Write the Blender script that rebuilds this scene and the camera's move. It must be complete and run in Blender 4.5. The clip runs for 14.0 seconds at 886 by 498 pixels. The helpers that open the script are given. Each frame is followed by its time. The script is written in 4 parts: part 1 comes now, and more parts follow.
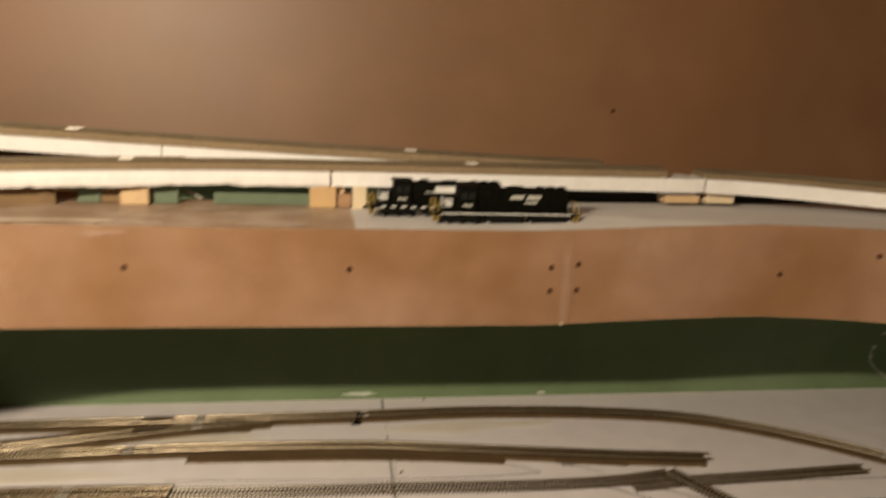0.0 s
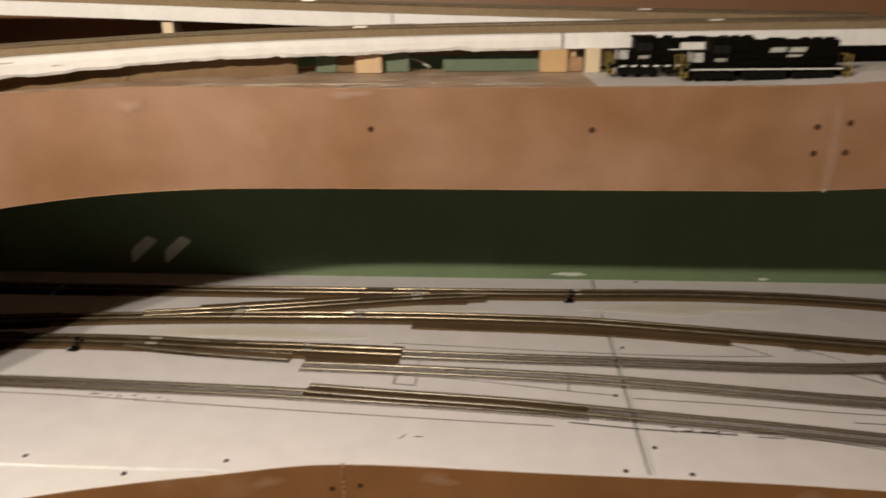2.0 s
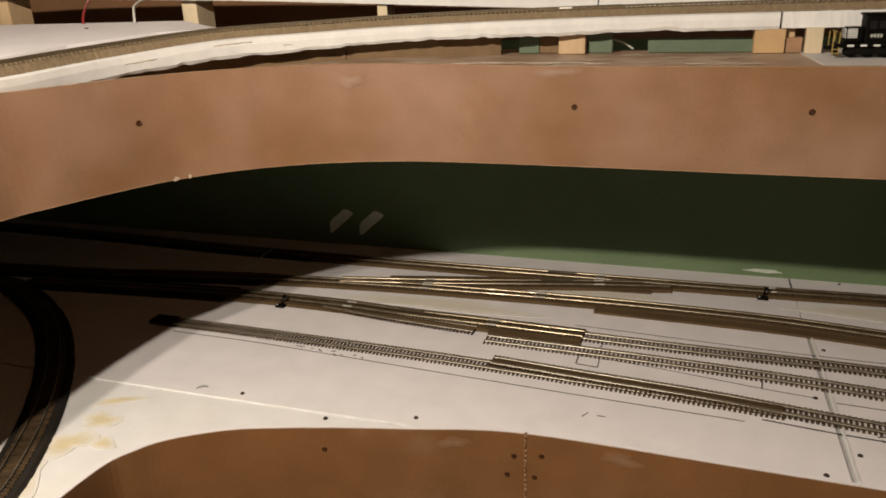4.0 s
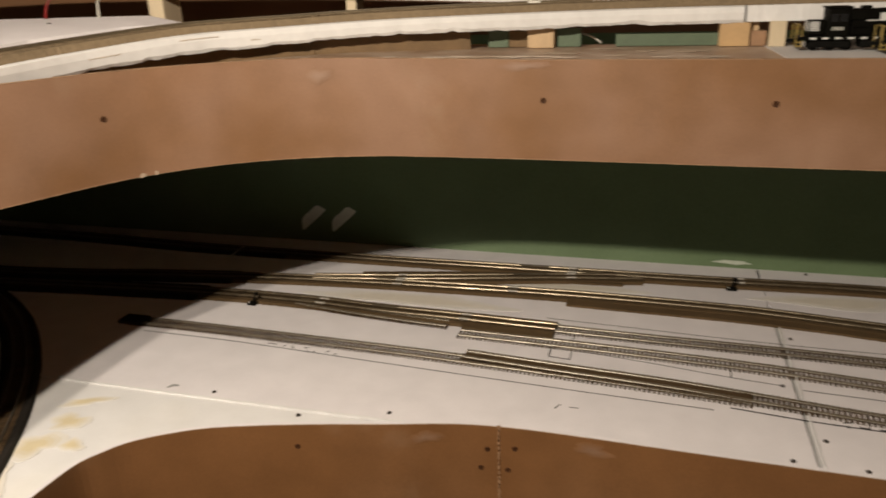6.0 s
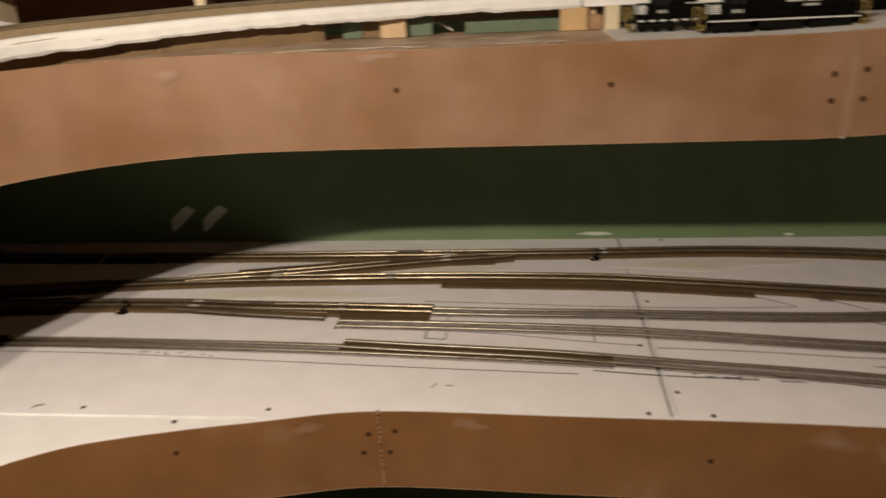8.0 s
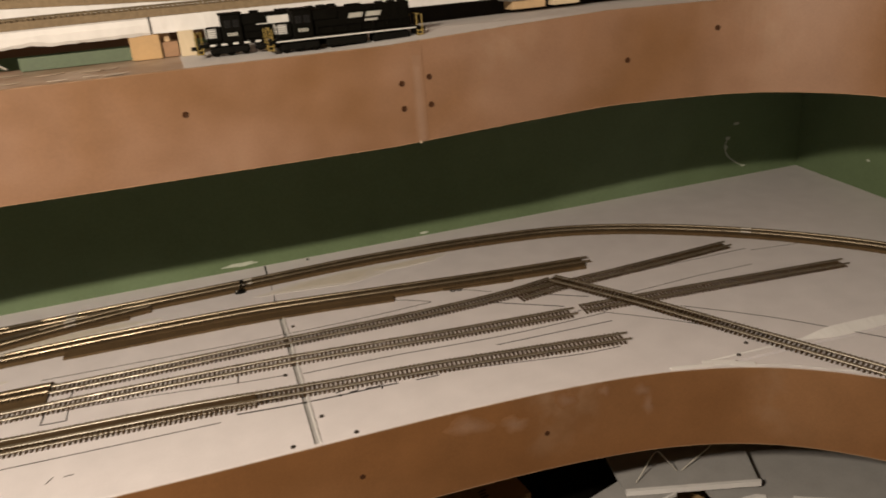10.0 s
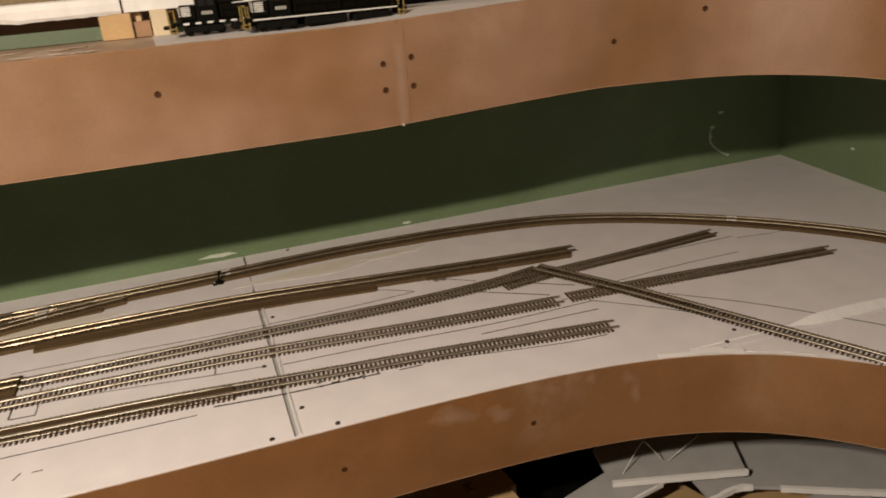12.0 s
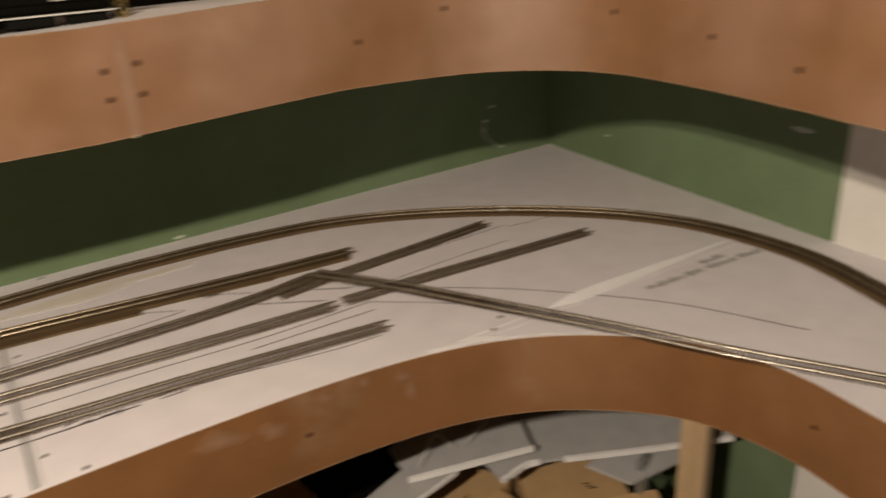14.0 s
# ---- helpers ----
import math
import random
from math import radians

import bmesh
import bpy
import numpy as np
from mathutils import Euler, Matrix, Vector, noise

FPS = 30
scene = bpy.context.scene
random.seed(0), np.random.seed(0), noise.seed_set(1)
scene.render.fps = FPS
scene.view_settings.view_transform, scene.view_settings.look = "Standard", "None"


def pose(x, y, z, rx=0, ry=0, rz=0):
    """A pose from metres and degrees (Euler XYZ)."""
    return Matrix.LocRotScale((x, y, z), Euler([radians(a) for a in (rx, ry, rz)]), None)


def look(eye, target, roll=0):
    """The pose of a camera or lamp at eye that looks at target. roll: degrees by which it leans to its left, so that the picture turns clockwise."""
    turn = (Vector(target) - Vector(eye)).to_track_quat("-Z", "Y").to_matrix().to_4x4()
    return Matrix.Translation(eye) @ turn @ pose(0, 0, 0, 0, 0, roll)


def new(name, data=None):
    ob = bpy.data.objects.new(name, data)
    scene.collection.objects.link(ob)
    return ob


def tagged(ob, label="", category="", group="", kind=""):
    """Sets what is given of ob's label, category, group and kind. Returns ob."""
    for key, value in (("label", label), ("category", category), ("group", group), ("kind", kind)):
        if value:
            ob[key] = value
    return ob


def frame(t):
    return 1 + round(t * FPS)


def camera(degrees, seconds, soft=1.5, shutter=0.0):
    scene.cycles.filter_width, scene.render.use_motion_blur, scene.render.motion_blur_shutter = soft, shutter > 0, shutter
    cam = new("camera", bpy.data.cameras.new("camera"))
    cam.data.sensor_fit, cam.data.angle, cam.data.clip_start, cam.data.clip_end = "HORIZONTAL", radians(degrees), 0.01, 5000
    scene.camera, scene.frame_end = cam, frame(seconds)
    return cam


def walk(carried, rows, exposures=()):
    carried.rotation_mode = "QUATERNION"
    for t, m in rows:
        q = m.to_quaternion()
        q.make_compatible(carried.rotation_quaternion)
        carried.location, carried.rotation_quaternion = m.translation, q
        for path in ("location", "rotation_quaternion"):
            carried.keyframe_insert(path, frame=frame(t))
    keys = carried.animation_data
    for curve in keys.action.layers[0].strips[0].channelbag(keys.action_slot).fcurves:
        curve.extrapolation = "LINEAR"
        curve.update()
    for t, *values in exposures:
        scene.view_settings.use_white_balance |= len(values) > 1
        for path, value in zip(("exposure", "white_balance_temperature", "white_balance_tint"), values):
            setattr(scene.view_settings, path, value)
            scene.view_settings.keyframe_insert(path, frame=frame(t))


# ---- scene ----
cam = camera(62.3, 14.0, soft=1.8, shutter=0.9)
PATH = [
    (0, (-0.077, -1.139, 0.549), (0.2, 0.797, 0.128), 2.1),
    (0.5, (-0.085, -1.152, 0.531), (0.071, 0.771, 0.002), 2.3),
    (1, (-0.104, -1.145, 0.521), (-0.012, 0.762, -0.075), 1.7),
    (1.5, (-0.142, -1.136, 0.508), (-0.149, 0.759, -0.131), 0.2),
    (2, (-0.161, -1.131, 0.497), (-0.323, 0.746, -0.174), -1.0),
    (2.5, (-0.176, -1.134, 0.492), (-0.509, 0.72, -0.182), -2.0),
    (3, (-0.189, -1.153, 0.487), (-0.702, 0.658, -0.188), -2.0),
    (5.5, (-0.193, -1.164, 0.481), (-0.81, 0.615, -0.192), -2.0),
    (6, (-0.187, -1.161, 0.48), (-0.718, 0.642, -0.204), -2.0),
    (6.5, (-0.181, -1.165, 0.483), (-0.622, 0.666, -0.192), -1.7),
    (7, (-0.172, -1.163, 0.484), (-0.524, 0.684, -0.196), -1.7),
    (7.5, (-0.163, -1.165, 0.486), (-0.469, 0.687, -0.204), -2.2),
    (8, (-0.152, -1.17, 0.487), (-0.399, 0.675, -0.244), -3.2),
    (8.5, (-0.099, -1.159, 0.483), (-0.096, 0.701, -0.252), -3.8),
    (9, (-0.069, -1.154, 0.482), (0.232, 0.68, -0.256), -4.3),
    (11.5, (-0.037, -1.121, 0.466), (0.562, 0.638, -0.275), -4.9),
    (12, (-0.041, -1.124, 0.46), (0.537, 0.639, -0.287), -4.5),
    (12.5, (-0.045, -1.123, 0.465), (0.496, 0.644, -0.299), -4.2),
    (13, (-0.035, -1.122, 0.459), (0.558, 0.616, -0.333), -4.0),
    (13.5, (-0.007, -1.12, 0.459), (0.758, 0.543, -0.349), -3.7),
    (14, (0.032, -1.141, 0.457), (1.031, 0.405, -0.327), -3.8),
]
walk(cam, [(t, look(eye, target, roll)) for t, eye, target, roll in PATH],
     exposures=[(0.0, -0.03, 7500, 10), (0.5, -0.17, 7200, 10), (1.0, -0.22, 6900, 10), (2.0, -0.37, 6600, 10), (3.0, -0.49, 6600, 10), (7.5, -0.49, 6650, 10), (8.5, -0.49, 7000, 11), (9.5, -0.25, 6950, 12), (12.0, -0.13, 6900, 13), (14.0, 0.02, 6950, 13)])

# ---------- light ----------
world = bpy.data.worlds.new("room_world")
scene.world = world
world.use_nodes = True
wb = world.node_tree.nodes["Background"]
wb.inputs[0].default_value = (1.0, 0.86, 0.70, 1)
wb.inputs[1].default_value = 0.002


def bulb(name, place, watts, radius, colour):
    d = bpy.data.lights.new(name, "POINT")
    d.energy, d.shadow_soft_size, d.color = watts, radius, colour
    o = new(name, d)
    o.location = place
    return o


# a bare twin-bulb fitting over the aisle
bulb("bulb_light", (-0.585, -1.315, 0.860), 62.0, 0.014, (1.0, 0.885, 0.735))
bulb("second_bulb_light", (-0.678, -1.318, 0.860), 42.0, 0.014, (1.0, 0.885, 0.735))


# ---------- materials ----------
def mat(name, base, rough=0.6, var=0.12, scale=40.0, big=4.0, bump=0.1, grain=250.0, metal=0.0, spec=0.4, second=None, mix=(0.45, 0.65), island=0.0, stretch=(1, 1, 1), rvar=0.12, dust=None):
    m = bpy.data.materials.new(name)
    m.use_nodes = True
    nt = m.node_tree
    N, K = nt.nodes, nt.links
    b = N["Principled BSDF"]
    co = N.new("ShaderNodeTexCoord")
    mp = N.new("ShaderNodeMapping")
    mp.inputs["Scale"].default_value = stretch
    K.new(co.outputs["Object"], mp.inputs[0])

    def noise_tex(s, detail=4.0):
        n = N.new("ShaderNodeTexNoise")
        n.inputs["Scale"].default_value, n.inputs["Detail"].default_value = s, detail
        K.new(mp.outputs[0], n.inputs["Vector"])
        return n

    def mixer(kind, fac, a, bb):
        x = N.new("ShaderNodeMix")
        x.data_type, x.blend_type = "RGBA", kind
        for s, v in ((x.inputs[0], fac), (x.inputs[6], a), (x.inputs[7], bb)):
            if hasattr(v, "links"):
                K.new(v, s)
            else:
                s.default_value = v
        return x.outputs[2]

    def ramp(src, lo, hi, a, bb):
        r = N.new("ShaderNodeMapRange")
        r.inputs[1].default_value, r.inputs[2].default_value = lo, hi
        r.inputs[3].default_value, r.inputs[4].default_value = a, bb
        K.new(src, r.inputs[0])
        return r.outputs[0]

    n1, n2, n3 = noise_tex(scale), noise_tex(big, 3.0), noise_tex(grain, 2.0)
    col = (*base, 1)
    if second:
        col = mixer("MIX", ramp(n2.outputs[0], mix[0], mix[1], 0.0, 1.0), col, (*second, 1))
    f1 = ramp(n1.outputs[0], 0.25, 0.75, 1 - var, 1 + var)
    f2 = ramp(n2.outputs[0], 0.3, 0.7, 1 - var * 0.6, 1 + var * 0.6)
    f3 = ramp(n3.outputs[0], 0.3, 0.7, 1 - var * 0.5, 1 + var * 0.5)
    for f in (f1, f2, f3):
        c = N.new("ShaderNodeCombineColor")
        for i in range(3):
            K.new(f, c.inputs[i])
        col = mixer("MULTIPLY", 1.0, col, c.outputs[0])
    if island:
        g = N.new("ShaderNodeNewGeometry")
        f = ramp(g.outputs["Random Per Island"], 0, 1, 1 - island, 1 + island)
        c = N.new("ShaderNodeCombineColor")
        for i in range(3):
            K.new(f, c.inputs[i])
        col = mixer("MULTIPLY", 1.0, col, c.outputs[0])
    if dust:
        n4, n5 = noise_tex(5.5, 2.0), noise_tex(38.0, 4.0)
        mul = N.new("ShaderNodeMath")
        mul.operation = "MULTIPLY"
        K.new(ramp(n4.outputs[0], 0.60, 0.74, 0.0, 0.32), mul.inputs[0])
        K.new(ramp(n5.outputs[0], 0.42, 0.62, 0.15, 1.0), mul.inputs[1])
        col = mixer("MIX", mul.outputs[0], col, (*dust, 1))
    K.new(col, b.inputs["Base Color"])
    K.new(ramp(n1.outputs[0], 0.2, 0.8, max(0.03, rough - rvar), min(1, rough + rvar)), b.inputs["Roughness"])
    b.inputs["Metallic"].default_value = metal
    b.inputs["Specular IOR Level"].default_value = spec
    if bump:
        bp = N.new("ShaderNodeBump")
        bp.inputs["Strength"].default_value, bp.inputs["Distance"].default_value = bump, 0.0015
        K.new(n3.outputs[0], bp.inputs["Height"])
        K.new(bp.outputs[0], b.inputs["Normal"])
    return m


HARDBOARD = mat("hardboard", (0.2083, 0.1066, 0.0508), 0.42, 0.08, 22, 5.0, 0.06, 400, spec=0.4, second=(0.252, 0.144, 0.090), mix=(0.40, 0.60), rvar=0.04, dust=(0.3444, 0.246, 0.1722))
HARDBOARD_LOW = mat("hardboard_oiled", (0.1927, 0.0886, 0.0344), 0.40, 0.12, 16, 2.5, 0.06, 400, spec=0.4, second=(0.2173, 0.1115, 0.0525), mix=(0.45, 0.75), rvar=0.04, dust=(0.3444, 0.2378, 0.164))
BACKDROP = mat("backdrop_hardboard", (0.1517, 0.0754, 0.0361), 0.50, 0.08, 12, 2.0, 0.05, 300, spec=0.45, second=(0.164, 0.0845, 0.0418), rvar=0.02)
FOAM = mat("white_foam", (0.7626, 0.7298, 0.7462), 0.6, 0.05, 25, 2.6, 0.10, 500, spec=0.3, second=(0.7134, 0.6806, 0.697), mix=(0.45, 0.7))
FOAM_BRIGHT = mat("clean_white_foam", (0.738, 0.7298, 0.7257), 0.55, 0.04, 25, 3.4, 0.10, 500, spec=0.3, second=(0.7216, 0.697, 0.6478), mix=(0.58, 0.74))
FILLER = mat("joint_filler", (0.2706, 0.1558, 0.0861), 0.6, 0.1, 90, 12, 0.1, 300)
SMEAR_PALE = mat("pale_filler_smear", (0.46, 0.50, 0.42), 0.5, 0.12, 60, 12, 0.1, 300)
STRIP_GREEN = mat("dull_green_paint", (0.085, 0.118, 0.072), 0.6, 0.12, 60, 12, 0.1, 300)
FOAM_CUT = mat("cut_foam_edge", (0.6396, 0.6273, 0.615), 0.75, 0.05, 40, 10, 0.15, 140, spec=0.2)
FOAM_GREY = mat("grey_foam", (0.3772, 0.3731, 0.369), 0.6, 0.07, 30, 4, 0.1, 400, spec=0.3)
GREEN = mat("green_wall_paint", (0.138, 0.194, 0.106), 0.6, 0.08, 14, 2.2, 0.10, 160, spec=0.06, second=(0.152, 0.210, 0.124))
WHITE = mat("white_wall", (0.72, 0.70, 0.66), 0.6, 0.05, 20, 3, 0.1, 200)
DECK_GREY = mat("greyed_sheet", (0.5904, 0.5658, 0.5494), 0.65, 0.05, 25, 4, 0.1, 400, spec=0.25)
CORK_DUSTY = mat("dusty_cork", (0.1886, 0.1394, 0.0861), 0.9, 0.15, 200, 12, 0.3, 500, spec=0.15)
TIE_DUSTY = mat("dusty_tie", (0.1517, 0.1107, 0.0681), 0.8, 0.15, 200, 30, 0.1, 900, spec=0.15, island=0.15)
RAIL_DULL = mat("dull_rail", (0.246, 0.1927, 0.123), 0.5, 0.1, 60, 10, 0.02, 500, metal=0.8)
CORK = mat("cork_roadbed", (0.098, 0.063, 0.031), 0.85, 0.25, 300, 12, 0.5, 700, spec=0.2)
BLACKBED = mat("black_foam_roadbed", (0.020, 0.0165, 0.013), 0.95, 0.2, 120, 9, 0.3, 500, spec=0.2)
TIE_CORK = mat("tie_plastic_dusty", (0.058, 0.038, 0.019), 0.6, 0.2, 200, 30, 0.2, 900, spec=0.3, island=0.25)
TIE = mat("tie_plastic", (0.0656, 0.041, 0.0205), 0.6, 0.2, 200, 30, 0.2, 900, spec=0.3, island=0.3)
RAIL = mat("nickel_silver_rail", (0.335, 0.308, 0.262), 0.42, 0.10, 60, 10, 0.0, 500, metal=0.65)
RAIL_WARM = mat("worn_brass_rail", (0.29, 0.24, 0.172), 0.37, 0.10, 60, 10, 0.0, 500, metal=0.85)
RAIL_SIDE = mat("tarnished_rail_side", (0.105, 0.080, 0.050), 0.6, 0.15, 60, 10, 0.02, 500, metal=0.2, spec=0.25)
JOINER = mat("bright_joiner", (0.80, 0.76, 0.68), 0.35, 0.1, 120, 10, 0.05, 500, metal=0.45)
WOOD = mat("pine", (0.4592, 0.3198, 0.1845), 0.6, 0.14, 30, 6, 0.2, 300, stretch=(1, 1, 0.15))
WOOD_PALE = mat("pale_pine", (0.574, 0.4674, 0.3198), 0.6, 0.10, 30, 6, 0.2, 300, stretch=(1, 1, 0.15))
SCREW = mat("screw_brown", (0.050, 0.020, 0.008), 0.6, 0.2, 300, 50, 0.1, 900, spec=0.15)
SCREW_DARK = mat("screw_dark", (0.0574, 0.0476, 0.041), 0.5, 0.2, 300, 50, 0.1, 900, metal=0.6)
PENCIL = mat("pencil_line", (0.041, 0.0369, 0.0369), 0.7, 0.2, 300, 30, 0, 500)
PENCIL_SOFT = mat("faint_pencil", (0.078, 0.070, 0.066), 0.7, 0.15, 300, 30, 0, 500)
RISER = mat("dull_riser_board", (0.165, 0.106, 0.056), 0.7, 0.15, 40, 5, 0.1, 300, spec=0.15)
STAINS = [mat("yellow_glue_stain", (0.74 - 0.02 * k, 0.71 - 0.04 * k, 0.655 - 0.085 * k), 0.5, 0.04, 60, 14, 0.05, 300) for k in range(4)]
PALE_STAINS = [mat("pale_glue_stain", (0.74 - 0.018 * k, 0.71 - 0.03 * k, 0.675 - 0.055 * k), 0.5, 0.04, 60, 14, 0.05, 300) for k in range(3)]
# pale colour of the painted light spots on the green wall
LIGHT_PATCH = mat("pale_light_patch", (0.74, 0.78, 0.66), 0.6, 0.06, 60, 14, 0.05, 300)
SMUDGES = [mat("faded_smudge", (0.238 + 0.010 * k, 0.133 + 0.012 * k, 0.078 + 0.013 * k), 0.5, 0.06, 60, 14, 0.05, 300) for k in range(4)]
LOW_SMUDGES = [mat("dusty_mark", (0.212 + 0.008 * k, 0.104 + 0.010 * k, 0.047 + 0.011 * k), 0.5, 0.08, 60, 14, 0.05, 300) for k in range(4)]
SCUFF = mat("white_scuff", (0.47, 0.40, 0.33), 0.6, 0.15, 120, 20, 0.1, 400)
STEEL = mat("galvanised_steel", (0.28, 0.28, 0.27), 0.45, 0.1, 40, 8, 0.05, 300, metal=0.6)
SCUFFED = mat("scuffed_hardboard", (0.328, 0.2173, 0.1435), 0.45, 0.12, 40, 14.0, 0.08, 400, spec=0.4, second=(0.41, 0.3116, 0.2378), mix=(0.42, 0.60), rvar=0.04)
PRINT = mat("grey_print", (0.328, 0.3157, 0.3116), 0.7, 0.2, 150, 30, 0, 500)
BLACK = mat("black_paint", (0.0028, 0.0025, 0.0016), 0.6, 0.2, 120, 20, 0.1, 600, spec=0.05)
BLACK_DULL = mat("black_plastic", (0.0035, 0.0032, 0.0024), 0.7, 0.2, 120, 20, 0.1, 600, spec=0.08)
DECAL = mat("white_decal", (0.5576, 0.5494, 0.5248), 0.5, 0.06, 200, 30, 0, 600)
DECAL_DULL = mat("faded_decal", (0.34, 0.335, 0.30), 0.5, 0.15, 200, 30, 0, 600)
BRASS = mat("handrail_yellow", (0.2788, 0.1968, 0.0492), 0.5, 0.15, 200, 30, 0, 600)
GLASS_DARK = mat("cab_window", (0.012, 0.012, 0.012), 0.2, 0.05, 50, 10, 0, 300, spec=0.6)
CARD = mat("cardboard", (0.4264, 0.2788, 0.1394), 0.8, 0.08, 40, 6, 0.15, 300)
FLOOR = mat("concrete_floor", (0.0574, 0.0533, 0.0492), 0.7, 0.15, 30, 3, 0.2, 200)
# near-black, so the unseen ceiling and walls bounce little light
CEIL = mat("darkened_room_shell", (0.055, 0.045, 0.036), 0.8, 0.05, 20, 3, 0.1, 200)
YELLOW = mat("yellow_plastic", (0.70, 0.48, 0.03), 0.4, 0.08, 60, 10, 0.05, 300)
BLUE = mat("navy_cloth", (0.0164, 0.0246, 0.0656), 0.8, 0.2, 80, 10, 0.3, 400)
SMEAR = mat("plaster_smear", (0.41, 0.3198, 0.2378), 0.6, 0.15, 90, 12, 0.2, 300)
WIRE_W = mat("white_wire", (0.574, 0.5494, 0.492), 0.4, 0.05, 60, 10, 0, 300)
WIRE_R = mat("red_wire", (0.287, 0.0246, 0.0246), 0.4, 0.05, 60, 10, 0, 300)


# ---------- builders ----------
def thing(name, base, label, category, group="", kind=""):
    o = new(name)
    o.empty_display_size = 0.02
    o.location = base
    return tagged(o, label, category, group, kind)


def root_base(o):
    while o.parent:
        o = o.parent
    return o.location.copy()


def part(name, bm, material, parent=None, label=""):
    """One mesh object from a bmesh in world metres, under a thing or a part."""
    me = bpy.data.meshes.new(name)
    bm.to_mesh(me)
    bm.free()
    me.materials.append(material)
    o = new(name, me)
    if parent:
        me.transform(Matrix.Translation(-root_base(parent)))
        o.parent = parent
    if label:
        o["label"] = label
    return o


def add(bm, other):
    me = bpy.data.meshes.new("tmp")
    other.to_mesh(me)
    other.free()
    bm.from_mesh(me)
    bpy.data.meshes.remove(me)
    return bm


def block(x0, x1, y0, y1, z0, z1, bevel=0.0, rot=0.0, tilt=0.0):
    bm = bmesh.new()
    bmesh.ops.create_cube(bm, size=1)
    c = Vector(((x0 + x1) / 2, (y0 + y1) / 2, (z0 + z1) / 2))
    bmesh.ops.transform(bm, matrix=Matrix.Diagonal((x1 - x0, y1 - y0, z1 - z0, 1)), verts=bm.verts)
    if bevel:
        bmesh.ops.bevel(bm, geom=bm.edges[:], offset=bevel, segments=2, affect="EDGES", profile=0.5)
    bmesh.ops.transform(bm, matrix=pose(c.x, c.y, c.z, tilt, 0, rot), verts=bm.verts)
    return bm


def rod(a, b, r, seg=10):
    a, b = Vector(a), Vector(b)
    bm = bmesh.new()
    bmesh.ops.create_cone(bm, cap_ends=True, segments=seg, radius1=r, radius2=r, depth=(b - a).length)
    bmesh.ops.transform(bm, matrix=Matrix.Translation((a + b) / 2) @ (b - a).to_track_quat("Z", "Y").to_matrix().to_4x4(), verts=bm.verts)
    return bm


def curve(points, step=0.008):
    """A smooth line through the given stations, in even steps (2D or 3D)."""
    p = [np.array(q, float) for q in points]
    p = [2 * p[0] - p[1]] + p + [2 * p[-1] - p[-2]]
    out = []
    for i in range(1, len(p) - 2):
        a, b, c, d = p[i - 1:i + 3]
        for k in np.linspace(0, 1, 24, endpoint=False):
            out.append(0.5 * (2 * b + (c - a) * k + (2 * a - 5 * b + 4 * c - d) * k * k + (3 * b - a - 3 * c + d) * k ** 3))
    out.append(p[-2])
    out = np.array(out)
    s = np.concatenate([[0], np.cumsum(np.linalg.norm(np.diff(out[:, :2], axis=0), axis=1))])
    t = np.linspace(0, s[-1], max(2, int(round(s[-1] / step)) + 1))
    return np.stack([np.interp(t, s, out[:, k]) for k in range(out.shape[1])], 1)


def normals(path):
    d = np.gradient(path[:, :2], axis=0)
    d /= np.linalg.norm(d, axis=1)[:, None]
    return np.stack([-d[:, 1], d[:, 0]], 1)


def sweep(path, section, jitter=0.0):
    """A closed section [(offset to the left, height)] carried along a path; the path's z, if any, is added."""
    nrm = normals(path)
    z = path[:, 2] if path.shape[1] > 2 else np.zeros(len(path))
    rng = random.Random(len(path))
    n = len(section)
    verts, faces = [], []
    for i in range(len(path)):
        for o, h in section:
            j = rng.uniform(-jitter, jitter)
            verts.append((path[i, 0] + nrm[i, 0] * (o + j), path[i, 1] + nrm[i, 1] * (o + j), z[i] + h + rng.uniform(-jitter, jitter) * 0.6))
    for i in range(len(path) - 1):
        for k in range(n):
            a, b = i * n + k, i * n + (k + 1) % n
            faces.append((a, b, b + n, a + n))
    faces += [tuple(range(n))[::-1], tuple((len(path) - 1) * n + k for k in range(n))]
    me = bpy.data.meshes.new("tmp")
    me.from_pydata(verts, [], faces)
    bm = bmesh.new()
    bm.from_mesh(me)
    bpy.data.meshes.remove(me)
    bmesh.ops.recalc_face_normals(bm, faces=bm.faces)
    return bm


def bar(o0, o1, h0, h1):
    return [(o0, h0), (o1, h0), (o1, h1), (o0, h1)]


def slab(outline, z0, z1, bevel=0.0):
    """A flat sheet of any outline; z1 may be a function of x and y."""
    top = z1 if callable(z1) else (lambda x, y: z1)
    bot = z0 if callable(z0) else (lambda x, y: z0)
    bm = bmesh.new()
    a = [bm.verts.new((x, y, bot(x, y))) for x, y in outline]
    b = [bm.verts.new((x, y, top(x, y))) for x, y in outline]
    n = len(outline)
    f = [bm.faces.new(a[::-1]), bm.faces.new(b)]
    for i in range(n):
        bm.faces.new((a[i], a[(i + 1) % n], b[(i + 1) % n], b[i]))
    bmesh.ops.recalc_face_normals(bm, faces=bm.faces)
    bmesh.ops.triangulate(bm, faces=f)
    return bm


